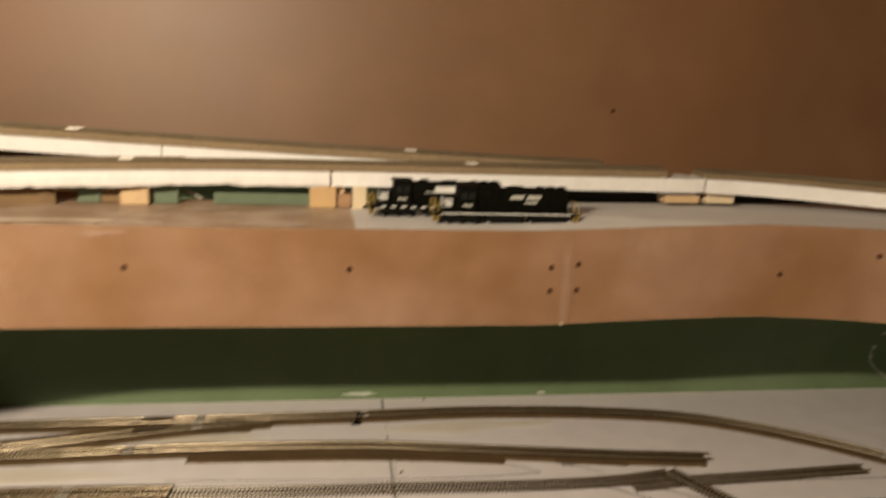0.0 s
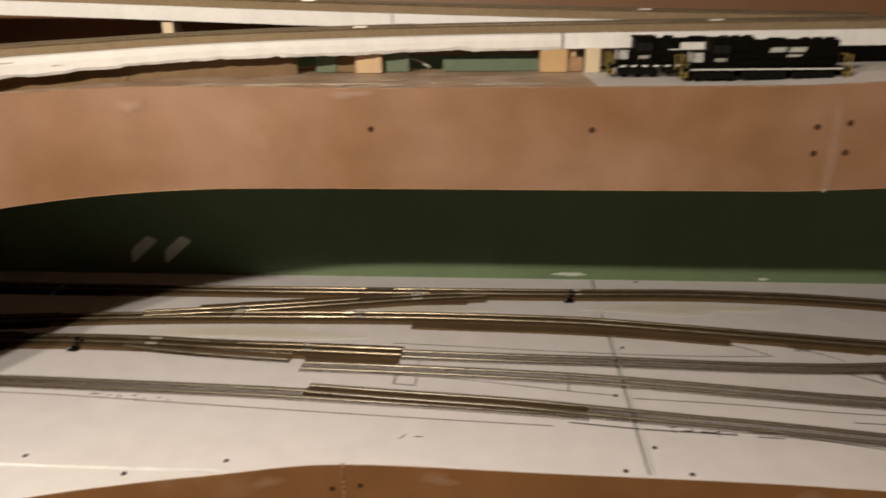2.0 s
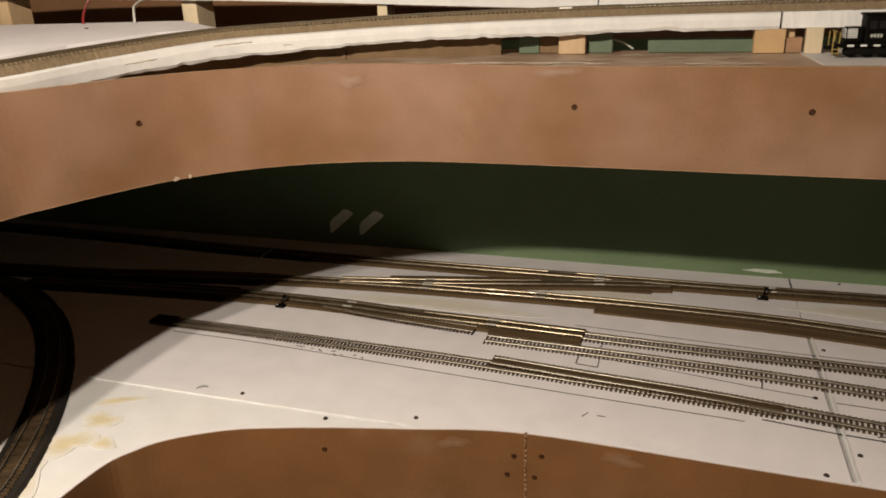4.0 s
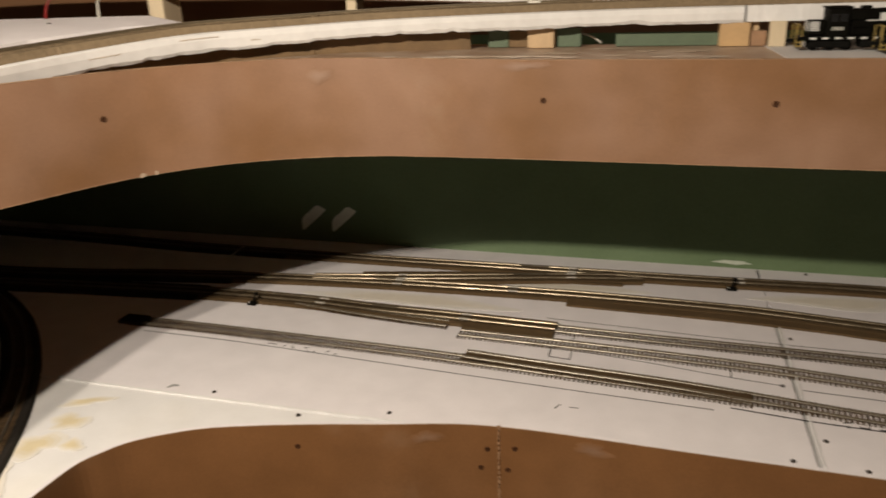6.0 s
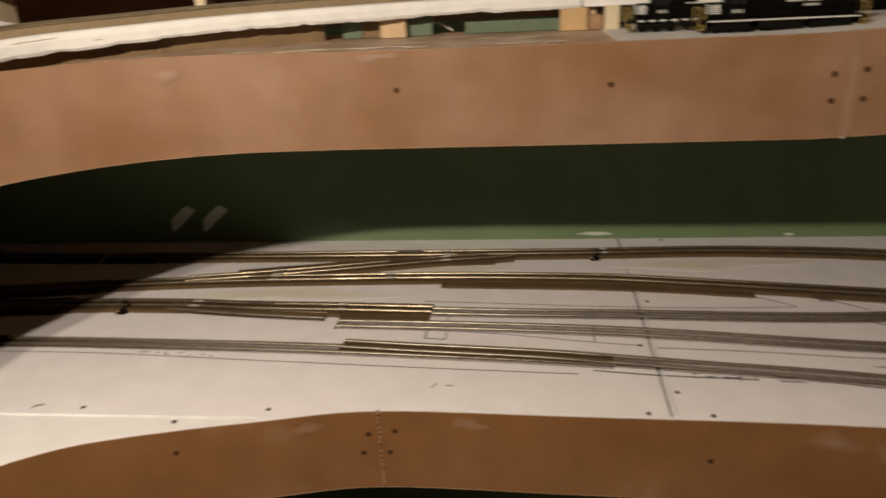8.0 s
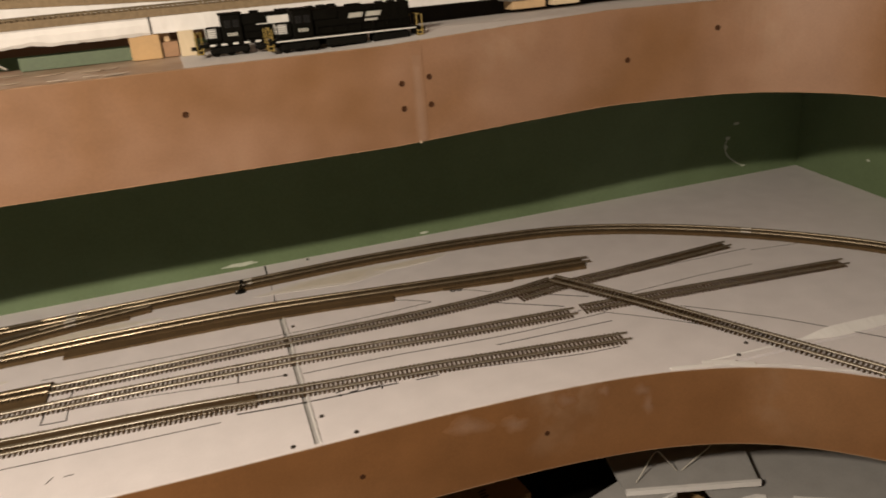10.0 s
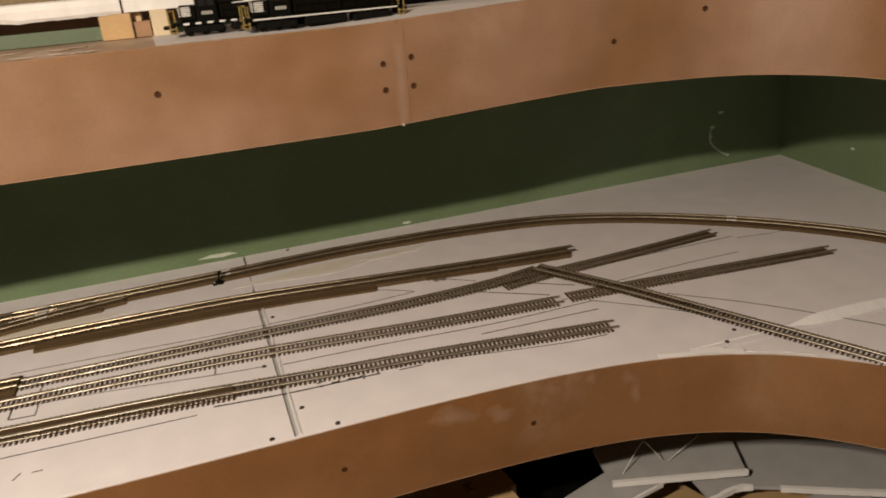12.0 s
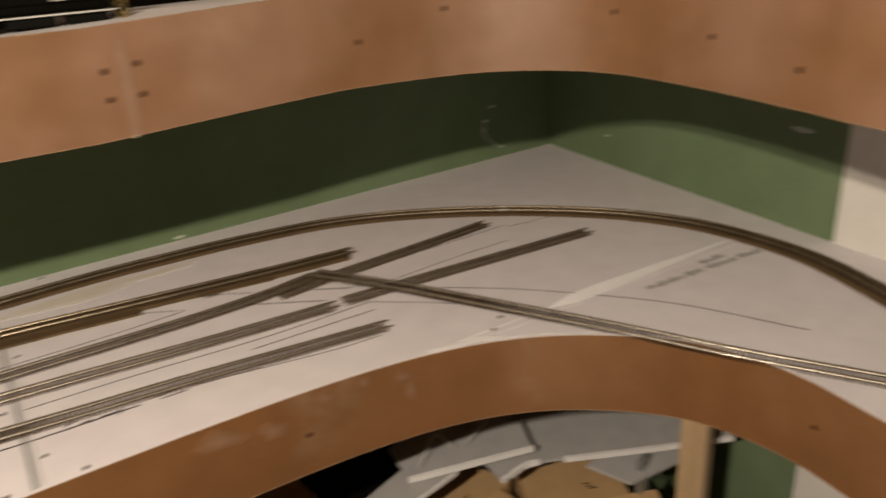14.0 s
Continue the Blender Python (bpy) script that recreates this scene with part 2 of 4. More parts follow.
def screw_head(place, normal, r=0.0042):
    """A countersunk cross-head screw: a low dome with a cross cut as a dark recess."""
    bm = bmesh.new()
    bmesh.ops.create_cone(bm, cap_ends=True, segments=14, radius1=r, radius2=r * 0.72, depth=0.0016)
    bmesh.ops.inset_region(bm, faces=[f for f in bm.faces if f.normal.z > 0.9], thickness=r * 0.25, depth=-0.0005)
    m = Matrix.Translation(place) @ Vector(normal).to_track_quat("Z", "Y").to_matrix().to_4x4()
    bmesh.ops.transform(bm, matrix=m, verts=bm.verts)
    return bm


def blot(x, y, rx, ry, seed, z=0.0004, turn=0.0):
    r = random.Random(seed)
    ph = [r.uniform(0, 6.28) for _ in range(5)]
    o = []
    for k in range(40):
        t = k / 40 * 2 * math.pi
        f = 1 + 0.18 * math.sin(2 * t + ph[0]) + 0.14 * math.sin(3 * t + ph[1]) + 0.09 * math.sin(5 * t + ph[2]) + 0.05 * math.sin(9 * t + ph[3])
        px, py = rx * f * math.cos(t), ry * f * math.sin(t)
        c, s = math.cos(turn), math.sin(turn)
        o.append((x + px * c - py * s, y + px * s + py * c))
    return slab(o, z - 0.0004, z)


# ---------- room ----------
def wall(name, x0, x1, y0, y1, z0, z1, material, label):
    o = part(name, block(x0, x1, y0, y1, z0, z1), material)
    return tagged(o, label, "wall", kind="structure")


FZ, CZ = -1.05, 1.75
tagged(part("floor", block(-3.2, 3.2, -4.2, 0.4, FZ - 0.05, FZ), FLOOR), "dark concrete floor under the layout", "floor", kind="structure")
# unseen ceiling and walls below are coloured dark to keep the fill low
tagged(part("ceiling", block(-3.2, 3.2, -4.2, 0.4, CZ, CZ + 0.05), CEIL), "unseen ceiling, darkened to hold back bounce light", "ceiling", kind="structure")
wall("wall_north", -2.1, 1.30, 0.105, 0.20, FZ, 0.398, GREEN, "green painted wall behind the lower deck")
wall("wall_west", -3.2, -3.1, -4.2, 0.4, FZ, CZ, CEIL, "unseen room wall, darkened to hold back bounce light")
wall("wall_south", -3.1, 3.1, -4.2, -4.1, FZ, CZ, CEIL, "unseen room wall, darkened to hold back bounce light")
wall("wall_east", 3.1, 3.2, -4.2, 0.4, FZ, CZ, CEIL, "unseen room wall, darkened to hold back bounce light")
wall("wall_north_upper", -3.1, 3.1, 0.2, 0.3, FZ, CZ, CEIL, "unseen wall behind the painted boards, darkened to hold back bounce light")
wall("wall_lower_west", -2.2, -2.1, -1.7, 0.20, FZ, 0.392, GREEN, "green painted wall at the layout's far end")
# the end wall leans a few degrees from square; green paint, then bare white
E0, E1, E2 = Vector((1.150, 0.105, 0)), Vector((1.066, -0.618, 0)), Vector((0.95, -1.75, 0))
tagged(part("wall_side", slab([E0[:2], E1[:2], (E1.x + 0.1, E1.y), (E0.x + 0.1, E0.y)], FZ, 0.392), GREEN), "green painted end wall", "wall", kind="structure")
tagged(part("wall_side_white", slab([E1[:2], E2[:2], (E2.x + 0.1, E2.y), (E1.x + 0.1, E1.y)], FZ, 0.392), WHITE), "bare white end wall beside the green paint", "wall", kind="structure")
# hardboard backdrop over the upper deck
tagged(part("backdrop", slab([(-2.1, 0.030), (1.12, 0.030), (1.12, 0.036), (-2.1, 0.036)], 0.399, CZ), BACKDROP), "brown hardboard backdrop behind the upper deck", "backdrop", kind="structure")
tagged(part("backdrop_side", slab([(1.12, 0.03), (0.95, -1.7), (0.956, -1.7), (1.126, 0.03)], 0.392, CZ), BACKDROP), "brown hardboard end backdrop", "backdrop", kind="structure")
tagged(part("backdrop_screw", screw_head((0.362, 0.0292, 0.527), (0, -1, 0), 0.0038), SCREW), "small dark screw head in the brown backdrop", "screw")

def split(path, x, gap=0.0003):
    """The line cut in two where it first passes x, going to the right."""
    i = next(k for k in range(len(path) - 1) if path[k, 0] < x <= path[k + 1, 0] and path[k, 1] > -0.5)
    f = (x - path[i, 0]) / (path[i + 1, 0] - path[i, 0])
    c = path[i] + (path[i + 1] - path[i]) * f
    d = np.zeros(len(c))
    d[0] = gap
    return np.concatenate([path[:i + 1], [c - d]]), np.concatenate([[c + d], path[i + 1:]])


# ---------- lower deck ----------
LOW = curve([(-0.77, -1.62), (-0.772, -1.1), (-0.776, -0.70), (-0.755, -0.600), (-0.690, -0.545), (-0.604, -0.513), (-0.47, -0.480), (-0.335, -0.454), (-0.10, -0.457), (0.16, -0.462), (0.33, -0.475),
             (0.45, -0.500), (0.546, -0.543), (0.625, -0.607), (0.68, -0.680), (0.705, -0.78), (0.694, -0.89), (0.665, -1.1), (0.64, -1.62)], 0.008)
low_xy = [tuple(p) for p in LOW]
JL, JR = -0.474, -0.505
mid = [p for p in low_xy if p[1] > -0.474 and p[0] < -0.002]
right = [p for p in low_xy if p[1] > -0.503 and p[0] > 0.002]
left_arm = [p for p in low_xy if p[1] < -0.4765 and p[0] < 0]
right_arm = [p for p in low_xy if p[1] < -0.506 and p[0] > 0]
deck = thing("lower_deck", (0, 0, 0), "lower layout deck of white foam sheets with pencil lines", "layout deck", kind="structure")
part("foam_sheet", slab([(-2.1, JL), *mid, (-0.0022, -0.457), (-0.0022, -0.05), (-0.0006, -0.04), (-0.0006, 0.105), (-2.1, 0.105)], -0.05, 0.0), FOAM, deck, "white foam sheet")
part("foam_sheet", slab([(0.0032, -0.457), *right, (1.09, -0.532), (1.16, 0.105), (0.0006, 0.105), (0.0006, -0.04), (0.0032, -0.05)], -0.05, 0.0), FOAM, deck, "white foam sheet")
part("foam_sheet", slab([(-2.1, -1.62), *left_arm, (-2.1, JL - 0.0025)], -0.05, -0.0006), FOAM_BRIGHT, deck, "white foam sheet")
part("foam_sheet", slab([*right_arm, (0.96, -1.62), (1.09, -0.536)], -0.05, -0.0006), FOAM, deck, "white foam sheet")
part("deck_frame", slab([(-2.1, -1.6), *[(x * 1.0, y + 0.012) for x, y in low_xy[1:-1]], (0.95, -1.6), (1.08, -0.5), (1.14, 0.1), (-2.1, 0.1)], -0.075, -0.052), WOOD, deck)
# raised burrs along the sheet joints
rng = random.Random(5)
part("joint_bottom", sweep(curve([(0.0005, -0.455), (0.0005, -0.05)]), bar(-0.0028, 0.0028, -0.006, -0.0026)), FOAM_GREY, deck, "grey groove between the sheets")
part("joint_edge", sweep(curve([(0.0045, -0.455), (0.0045, -0.36), (0.0042, -0.12)]), bar(-0.0012, 0.0014, -0.002, 0.0014), 0.0004), FOAM_BRIGHT, deck, "white torn joint edge")
part("joint_edge", sweep(curve([(-1.0, -0.4755), (-0.7, -0.4752), (-0.43, -0.472)]), bar(-0.002, 0.002, -0.002, 0.0013), 0.0003), FOAM_BRIGHT, deck, "white torn joint edge")
torn = sweep(curve([(0.478, -0.493), (0.52, -0.494), (0.60, -0.499), (0.78, -0.506), (0.98, -0.513)], 0.006), [(-0.011, -0.0004), (0.006, -0.002), (0.006, 0.0060)], 0.0005)
for v in torn.verts:
    g = max(0.12, min(1.0, (v.co.x - 0.60) / 0.05, (1.0 - v.co.x) / 0.30))
    yc = -0.493 - 0.040 * (v.co.x - 0.478)
    v.co.y, v.co.z = yc + (v.co.y - yc) * g, v.co.z * g + 0.0003
part("joint_edge", torn, FOAM_BRIGHT, deck, "wide white torn joint edge")
for x, y, w, d, a in ((0.448, -0.497, 0.026, 0.0035, -16), (0.482, -0.505, 0.020, 0.0065, -22), (0.505, -0.518, 0.014, 0.0050, -30)):
    part("torn_flake", block(x - w, x + w, y - d, y + d, 0.0, 0.0026, 0.0009, a, 8), FOAM_BRIGHT, deck, "torn white foam flake")
part("joint_edge", sweep(curve([(-0.0015, 0.06), (-0.0015, 0.10)]), bar(-0.001, 0.001, -0.002, 0.0005), 0.0), PENCIL, deck, "dark joint")

crumb = [p for p in low_xy if 0.43 < p[0] < 0.61 and p[1] > -0.61]
part("torn_edge", sweep(np.array(crumb), bar(0.0008, 0.0032, -0.002, 0.0022), 0.0007), FOAM_BRIGHT, deck, "crumbled white foam edge")
# fascia of the lower deck: two boards meeting at a rough joint
low_fascia = thing("lower_fascia", (0, -0.46, -0.05), "brown hardboard fascia bent along the lower deck", "fascia", kind="structure")
a, b = split(LOW, -0.335, 0.0006)
FB = -0.107
part("fascia_board", sweep(a, bar(-0.0045, 0.0, FB, 0.0015)), HARDBOARD_LOW, low_fascia)
part("fascia_board", sweep(b, bar(-0.0045, 0.0, FB, 0.0015)), HARDBOARD_LOW, low_fascia)
# pale edge colours: light catching the board edges, painted on as thin strips
EDGE = mat("lit_board_edge", (0.30, 0.185, 0.11), 0.7, 0.15, 60, 8, 0.1, 300, spec=0.2)
EDGE_LOW = mat("lit_low_board_edge", (0.47, 0.385, 0.32), 0.7, 0.15, 60, 8, 0.1, 300, spec=0.2)
for q in (a, b):
    part("foam_lip", sweep(q, bar(-0.0036, 0.0008, 0.0012, 0.0019), 0.0001), FOAM, low_fascia, "white foam skin reaching over the board")
    part("lit_edge", sweep(q, bar(-0.0046, -0.0037, 0.0012, 0.0018), 0.0001), EDGE_LOW, low_fascia, "pale strip painted as light catching the board edge")
for q in (a, b):
    part("raw_edge", sweep(q, bar(-0.0047, -0.0040, FB - 0.0004, FB + 0.0005), 0.0001), EDGE, low_fascia, "raw lower edge of the board, paled as a highlight")
seam = bmesh.new()
for i in range(16):
    z = FB + 0.004 + i * 0.0067
    add(seam, block(-0.3352 - 0.0014, -0.3352 + rng.uniform(0.0003, 0.002), -0.4590, -0.4570 - 0.0006, z, z + rng.uniform(0.003, 0.0055)))
part("joint_filler", seam, FILLER, low_fascia, "chipped pale filler in the joint")


def on_path(path, x=None, y=None, side=1):
    """The place and outward normal on a fascia line, found by x, or by y on one arm."""
    n = normals(path)
    if x is not None:
        c = [i for i in range(len(path)) if path[i, 1] > -0.62]
        i = min(c, key=lambda k: abs(path[k, 0] - x))
    else:
        c = [i for i in range(len(path)) if path[i, 0] * side > 0.5]
        i = min(c, key=lambda k: abs(path[k, 1] - y))
    return path[i, :2], -n[i]


def fascia_screw(path, parent, z, x=None, y=None, side=1, r=0.0037):
    p, n = on_path(path, x, y, side)
    q = p + n * 0.0048
    part("screw", screw_head((q[0], q[1], z), (n[0], n[1], 0), r), SCREW, parent)


for x, z in ((-0.565, -0.028), (-0.347, -0.030), (-0.320, -0.026), (-0.353, -0.056), (0.043, -0.052), (0.268, -0.055), (-0.323, -0.056)):
    fascia_screw(LOW, low_fascia, z, x=x)
fascia_screw(LOW, low_fascia, -0.05, y=-0.815)

for i, (x, z, rx, ry) in enumerate(((0.287, -0.014, 0.011, 0.008), (0.338, -0.010, 0.006, 0.007), (0.385, -0.018, 0.008, 0.007), (0.175, -0.020, 0.020, 0.010), (0.225, -0.032, 0.012, 0.009), (0.395, -0.040, 0.006, 0.010), (-0.23, -0.014, 0.016, 0.006), (-0.42, -0.016, 0.014, 0.006))):
    p, n = on_path(LOW, x)
    for k in range(4):
        bm = blot(0, 0, rx * (1.35 - 0.3 * k), ry * (1.35 - 0.3 * k), 130 + i, 0.0003 + 0.0002 * k)
        bmesh.ops.transform(bm, matrix=Matrix.Translation((p[0] + n[0] * 0.0047, p[1] + n[1] * 0.0047, z)) @ Matrix.Rotation(math.atan2(n[1], n[0]) + math.pi / 2, 4, "Z") @ pose(0, 0, 0, 90, 0, 0), verts=bm.verts)
        part("smudge", bm, LOW_SMUDGES[k], low_fascia, "faint dusty finger mark")

screws = [(-0.573, -0.486), (-0.468, -0.457), (0.045, -0.452), (0.516, -0.496), (0.543, -0.476), (-0.014, -0.293), (-0.025, -0.450), (0.014, -0.405), (0.014, -0.159), (0.074, 0.095), (-0.703, -0.461)]
for x, y in screws:
    s = part("deck_screw", screw_head((x, y, 0.0006), (0, 0, 1), 0.0031), SCREW_DARK)
    tagged(s, "dark screw head sunk in the white foam deck", "screw", "screws in the lower deck")


# pencil lines on the foam
def line(points, width, material, z=0.0005):
    width *= 1.35
    return sweep(curve(points, 0.02), bar(-width / 2, width / 2, z - 0.0004, z))


marks = thing("pencil_marks", (0, -0.3, 0), "thin pencil lines drawn on the white foam", "pencil marks", kind="stuff")
for pts, w in (
    ([(-0.079, -0.358), (0.005, -0.368), (0.111, -0.374)], 0.0016), ([(0.137, -0.377), (0.166, -0.379)], 0.0013),
    ([(-0.304, -0.277), (-0.303, -0.248)], 0.0013), ([(-0.304, -0.278), (-0.275, -0.281)], 0.0012), ([(-0.275, -0.281), (-0.275, -0.257)], 0.0009),
    ([(0.287, -0.210), (0.389, -0.280)], 0.0013), ([(0.358, -0.213), (0.436, -0.268)], 0.0013), ([(0.259, -0.341), (0.427, -0.349)], 0.0010),
    ([(-0.069, -0.237), (-0.073, -0.285)], 0.0012), ([(-0.281, -0.237), (-0.275, -0.212)], 0.0010), ([(0.129, -0.369), (0.169, -0.369)], 0.0010),
):
    part("pencil_line", line(pts, w, PENCIL), PENCIL, marks)
for pts, w in (
    ([(-0.91, -0.326), (-0.749, -0.329), (-0.529, -0.343), (-0.296, -0.357), (-0.098, -0.367)], 0.0010),
    ([(-0.341, -0.250), (-0.214, -0.262), (-0.074, -0.285), (-0.012, -0.293)], 0.0008), ([(-0.321, -0.160), (-0.186, -0.168), (-0.059, -0.176), (0.10, -0.180), (0.220, -0.176)], 0.0009),
    ([(0.008, -0.299), (0.132, -0.307), (0.285, -0.322), (0.43, -0.324)], 0.0010), ([(0.178, -0.101), (0.265, -0.148), (0.315, -0.185)], 0.0009), ([(0.091, -0.111), (0.176, -0.145), (0.220, -0.174)], 0.0009),
    ([(0.429, -0.320), (0.501, -0.386), (0.548, -0.439)], 0.0009), ([(0.534, -0.353), (0.606, -0.423), (0.662, -0.490), (0.74, -0.60), (0.80, -0.74)], 0.0010),
    ([(0.445, -0.222), (0.566, -0.224), (0.748, -0.226)], 0.0009), ([(0.494, -0.285), (0.609, -0.280), (0.713, -0.282)], 0.0008), ([(0.169, -0.372), (0.334, -0.408), (0.40, -0.415)], 0.0009),
    ([(-0.279, -0.404), (-0.273, -0.394)], 0.0008), ([(-0.262, -0.398), (-0.252, -0.398)], 0.0008), ([(0.75, -0.236), (0.84, -0.250)], 0.0006),
):
    part("pencil_line", line(pts, w, PENCIL_SOFT), PENCIL_SOFT, marks)


# scribbled strokes beside the front track, and a pencilled ring
rng = random.Random(11)
for x0, x1, y0, n in ((-0.70, -0.58, -0.324, 9), (0.035, 0.125, -0.366, 10), (-0.26, -0.20, -0.236, 5)):
    for k in range(n):
        x = x0 + (x1 - x0) * k / n + rng.uniform(-0.004, 0.004)
        y = y0 + rng.uniform(-0.003, 0.003) - 0.09 * (x - x0)
        part("pencil_line", line([(x, y), (x + rng.uniform(-0.004, 0.012), y + rng.uniform(-0.006, 0.006))], 0.0013, PENCIL), PENCIL, marks)
part("pencil_line", line([(0.398 + 0.007 * math.cos(t), -0.302 + 0.005 * math.sin(t)) for t in (0, 1.05, 2.1, 3.14, 4.2, 5.2, 6.2)], 0.0009, PENCIL), PENCIL_SOFT, marks)


def writing(text, size, place, turn, material, name, label):
    c = bpy.data.curves.new("tmp", "FONT")
    c.body, c.size, c.extrude, c.offset = text, size, 0.0002, 0.0002
    o = new("tmp", c)
    bpy.context.view_layer.update()
    me = bpy.data.meshes.new_from_object(o.evaluated_get(bpy.context.evaluated_depsgraph_get()))
    bpy.data.objects.remove(o)
    me.transform(pose(*place, 0, 0, turn))
    me.materials.append(material)
    return tagged(new(name, me), label, "writing")


writing("60\u00b0", 0.021, (0.257, -0.157, 0.0005), -8, PENCIL, "pencil_note", "pencilled angle note 60 degrees on the white foam")
# faded print on the foam sheet: only bars are left of it
prints = thing("printed_marks", (0.85, -0.55, 0), "faded grey printing on the white foam sheet", "printing")
rng = random.Random(21)
for u, v, w in ((0.0, 0.0, 0.060), (0.072, 0.0, 0.030), (0.112, 0.0, 0.055), (0.176, 0.0, 0.038), (0.118, 0.018, 0.045)):
    k = 0.0
    while k < w:
        q = rng.uniform(0.0035, 0.0075)
        x, y = 0.745 + u + k, -0.548 - (u + k) * 0.10 + v
        part("print_bar", block(x, x + q, y - 0.002 + rng.uniform(0, 0.003), y + 0.010 + rng.uniform(-0.004, 0.002), 0.0, 0.0006, 0, -8), PRINT, prints)
        k += q + rng.uniform(0.0015, 0.003)
# yellowed glue spread on the deck
glue = thing("glue_stains", (0, 0, 0), "yellowed dried glue smears on the white foam", "glue", kind="stuff")


# ---------- track ----------
def track(path, z, label, bed=None, bed_width=0.046, bed_h=0.004, gauge=0.0165, trim=0.0, joiners=(), bed_offset=0.0, rails_out=0.0, guards=()):
    """Flexible track on a line: two rails, ties with chairs, and a roadbed where there is one."""
    p = curve(path, 0.004)
    if p.shape[1] == 2:
        p = np.concatenate([p, np.full((len(p), 1), z)], 1)
    else:
        p[:, 2] += z
    m = p[len(p) // 2]
    t = thing("model_track", (m[0], m[1], z), label, "model track", "tracks on the layout")
    h = 0.0
    if bed is not None:
        e = bed_width / 2
        part("roadbed", sweep(p, [(-e + bed_offset, 0.0001), (e + bed_offset, 0.0001), (e - 0.004 + bed_offset, bed_h), (-e + 0.004 + bed_offset, bed_h)], 0.0004), bed, t, "cork roadbed" if bed in (CORK, CORK_DUSTY) else "black foam roadbed")
        h = bed_h
    coarse = curve(path, 0.0058)
    if coarse.shape[1] == 2:
        coarse = np.concatenate([coarse, np.full((len(coarse), 1), z)], 1)
    else:
        coarse[:, 2] += z
    n = normals(coarse)
    r = random.Random(int(abs(m[0]) * 1000))
    verts, faces = [], []
    for i in range(len(coarse)):
        c, nn = coarse[i], n[i]
        tt = np.array([nn[1], -nn[0]])
        half, w = 0.0150 + r.uniform(-0.0004, 0.0004), 0.00138
        b0 = len(verts)
        for zz, k in ((h, 1.0), (h + 0.0020, 0.88)):
            for sa, sb in ((-1, -1), (1, -1), (1, 1), (-1, 1)):
                q = c[:2] + nn * half * sa + tt * w * k * sb
                verts.append((q[0], q[1], c[2] + zz))
        for f in ((4, 5, 6, 7), (0, 1, 5, 4), (1, 2, 6, 5), (2, 3, 7, 6), (3, 0, 4, 7)):
            faces.append(tuple(b0 + k for k in f))
    me = bpy.data.meshes.new("tmp")
    me.from_pydata(verts, [], faces)
    bm = bmesh.new()
    bm.from_mesh(me)
    bpy.data.meshes.remove(me)
    bmesh.ops.recalc_face_normals(bm, faces=bm.faces)
    for s in (-1, 1):
        o = s * gauge / 2
        add(bm, sweep(p[1:-1:2], bar(o - 0.0007, o + 0.0007, h + 0.0003, h + 0.0015)))
    part("tie_strip", bm, TIE_CORK if bed is CORK else TIE_DUSTY if bed is CORK_DUSTY else TIE, t, "dark plastic tie strip")
    rw = 0.00055 if bed is CORK else 0.0005
    q = p
    if rails_out:
        d = p[-1] - p[-2]
        d = d / np.linalg.norm(d)
        q = np.concatenate([p, [p[-1] + d * rails_out]])
    for s in (-1, 1):
        o = s * gauge / 2
        prof = [(o - 0.0007, h + 0.0020), (o + 0.0007, h + 0.0020), (o + 0.0003, h + 0.0027), (o + rw, h + 0.0036), (o + rw, h + 0.0043), (o + rw * 0.8, h + 0.0047), (o - rw * 0.8, h + 0.0047), (o - rw, h + 0.0043), (o - rw, h + 0.0036), (o - 0.0003, h + 0.0027)]
        r_ = part("rail", sweep(q, prof), RAIL_DULL if bed is CORK_DUSTY else RAIL_WARM if bed is CORK else RAIL, t)
        r_.data.materials.append(RAIL_SIDE)
        for f in r_.data.polygons:
            if f.normal.z < 0.3:
                f.material_index = 1
    for x0, x1, side in guards:
        seg = np.array([c for c in p if x0 <= c[0] <= x1])
        o = side * (gauge / 2 - 0.0024)
        part("guard_rail", sweep(seg, bar(o - 0.0004, o + 0.0004, h + 0.0020, h + 0.0046)), RAIL_WARM, t, "short guard rail inside the running rail")
    for x in joiners:
        i = int(np.argmin(abs(p[:, 0] - x)))
        seg = p[max(0, i - 2):i + 3]
        for s in (-1, 1):
            o = s * gauge / 2
            part("rail_joiner", sweep(seg, bar(o - 0.0017, o + 0.0017, h + 0.0022, h + 0.0042)), JOINER, t, "shiny rail joiner")
    return t


FLEX = "brown-tied model railway track lying on the white foam"
track([(-2.05, 0.05), (-1.36, 0.036), (-1.06, 0.022), (-0.84, 0.020)], 0, "model railway track on black roadbed along the green wall", BLACKBED, 0.05)
track([(-0.84, 0.020), (-0.60, 0.022), (-0.30, 0.026), (-0.05, 0.030), (0.13, 0.036), (0.25, 0.032), (0.375, 0.021), (0.525, -0.009), (0.657, -0.073), (0.782, -0.167), (0.87, -0.256), (0.935, -0.345), (0.978, -0.445), (0.992, -0.55), (0.986, -0.64), (0.955, -0.74), (0.90, -0.88), (0.85, -1.05)],
      0, "main model track on cork roadbed, curving along the wall", CORK, 0.046, joiners=(-0.304, -0.035, 0.79, 0.90), guards=((-0.40, -0.345, 1),))
track([(-0.19, 0.017), (-0.30, 0.000), (-0.39, -0.018), (-0.51, -0.044), (-0.62, -0.066), (-0.74, -0.086)], 0.0003, "turnout track on cork diverging from the main", CORK, 0.044, joiners=(-0.304, -0.585), guards=((-0.40, -0.345, -1), (-0.70, -0.65, 1)))
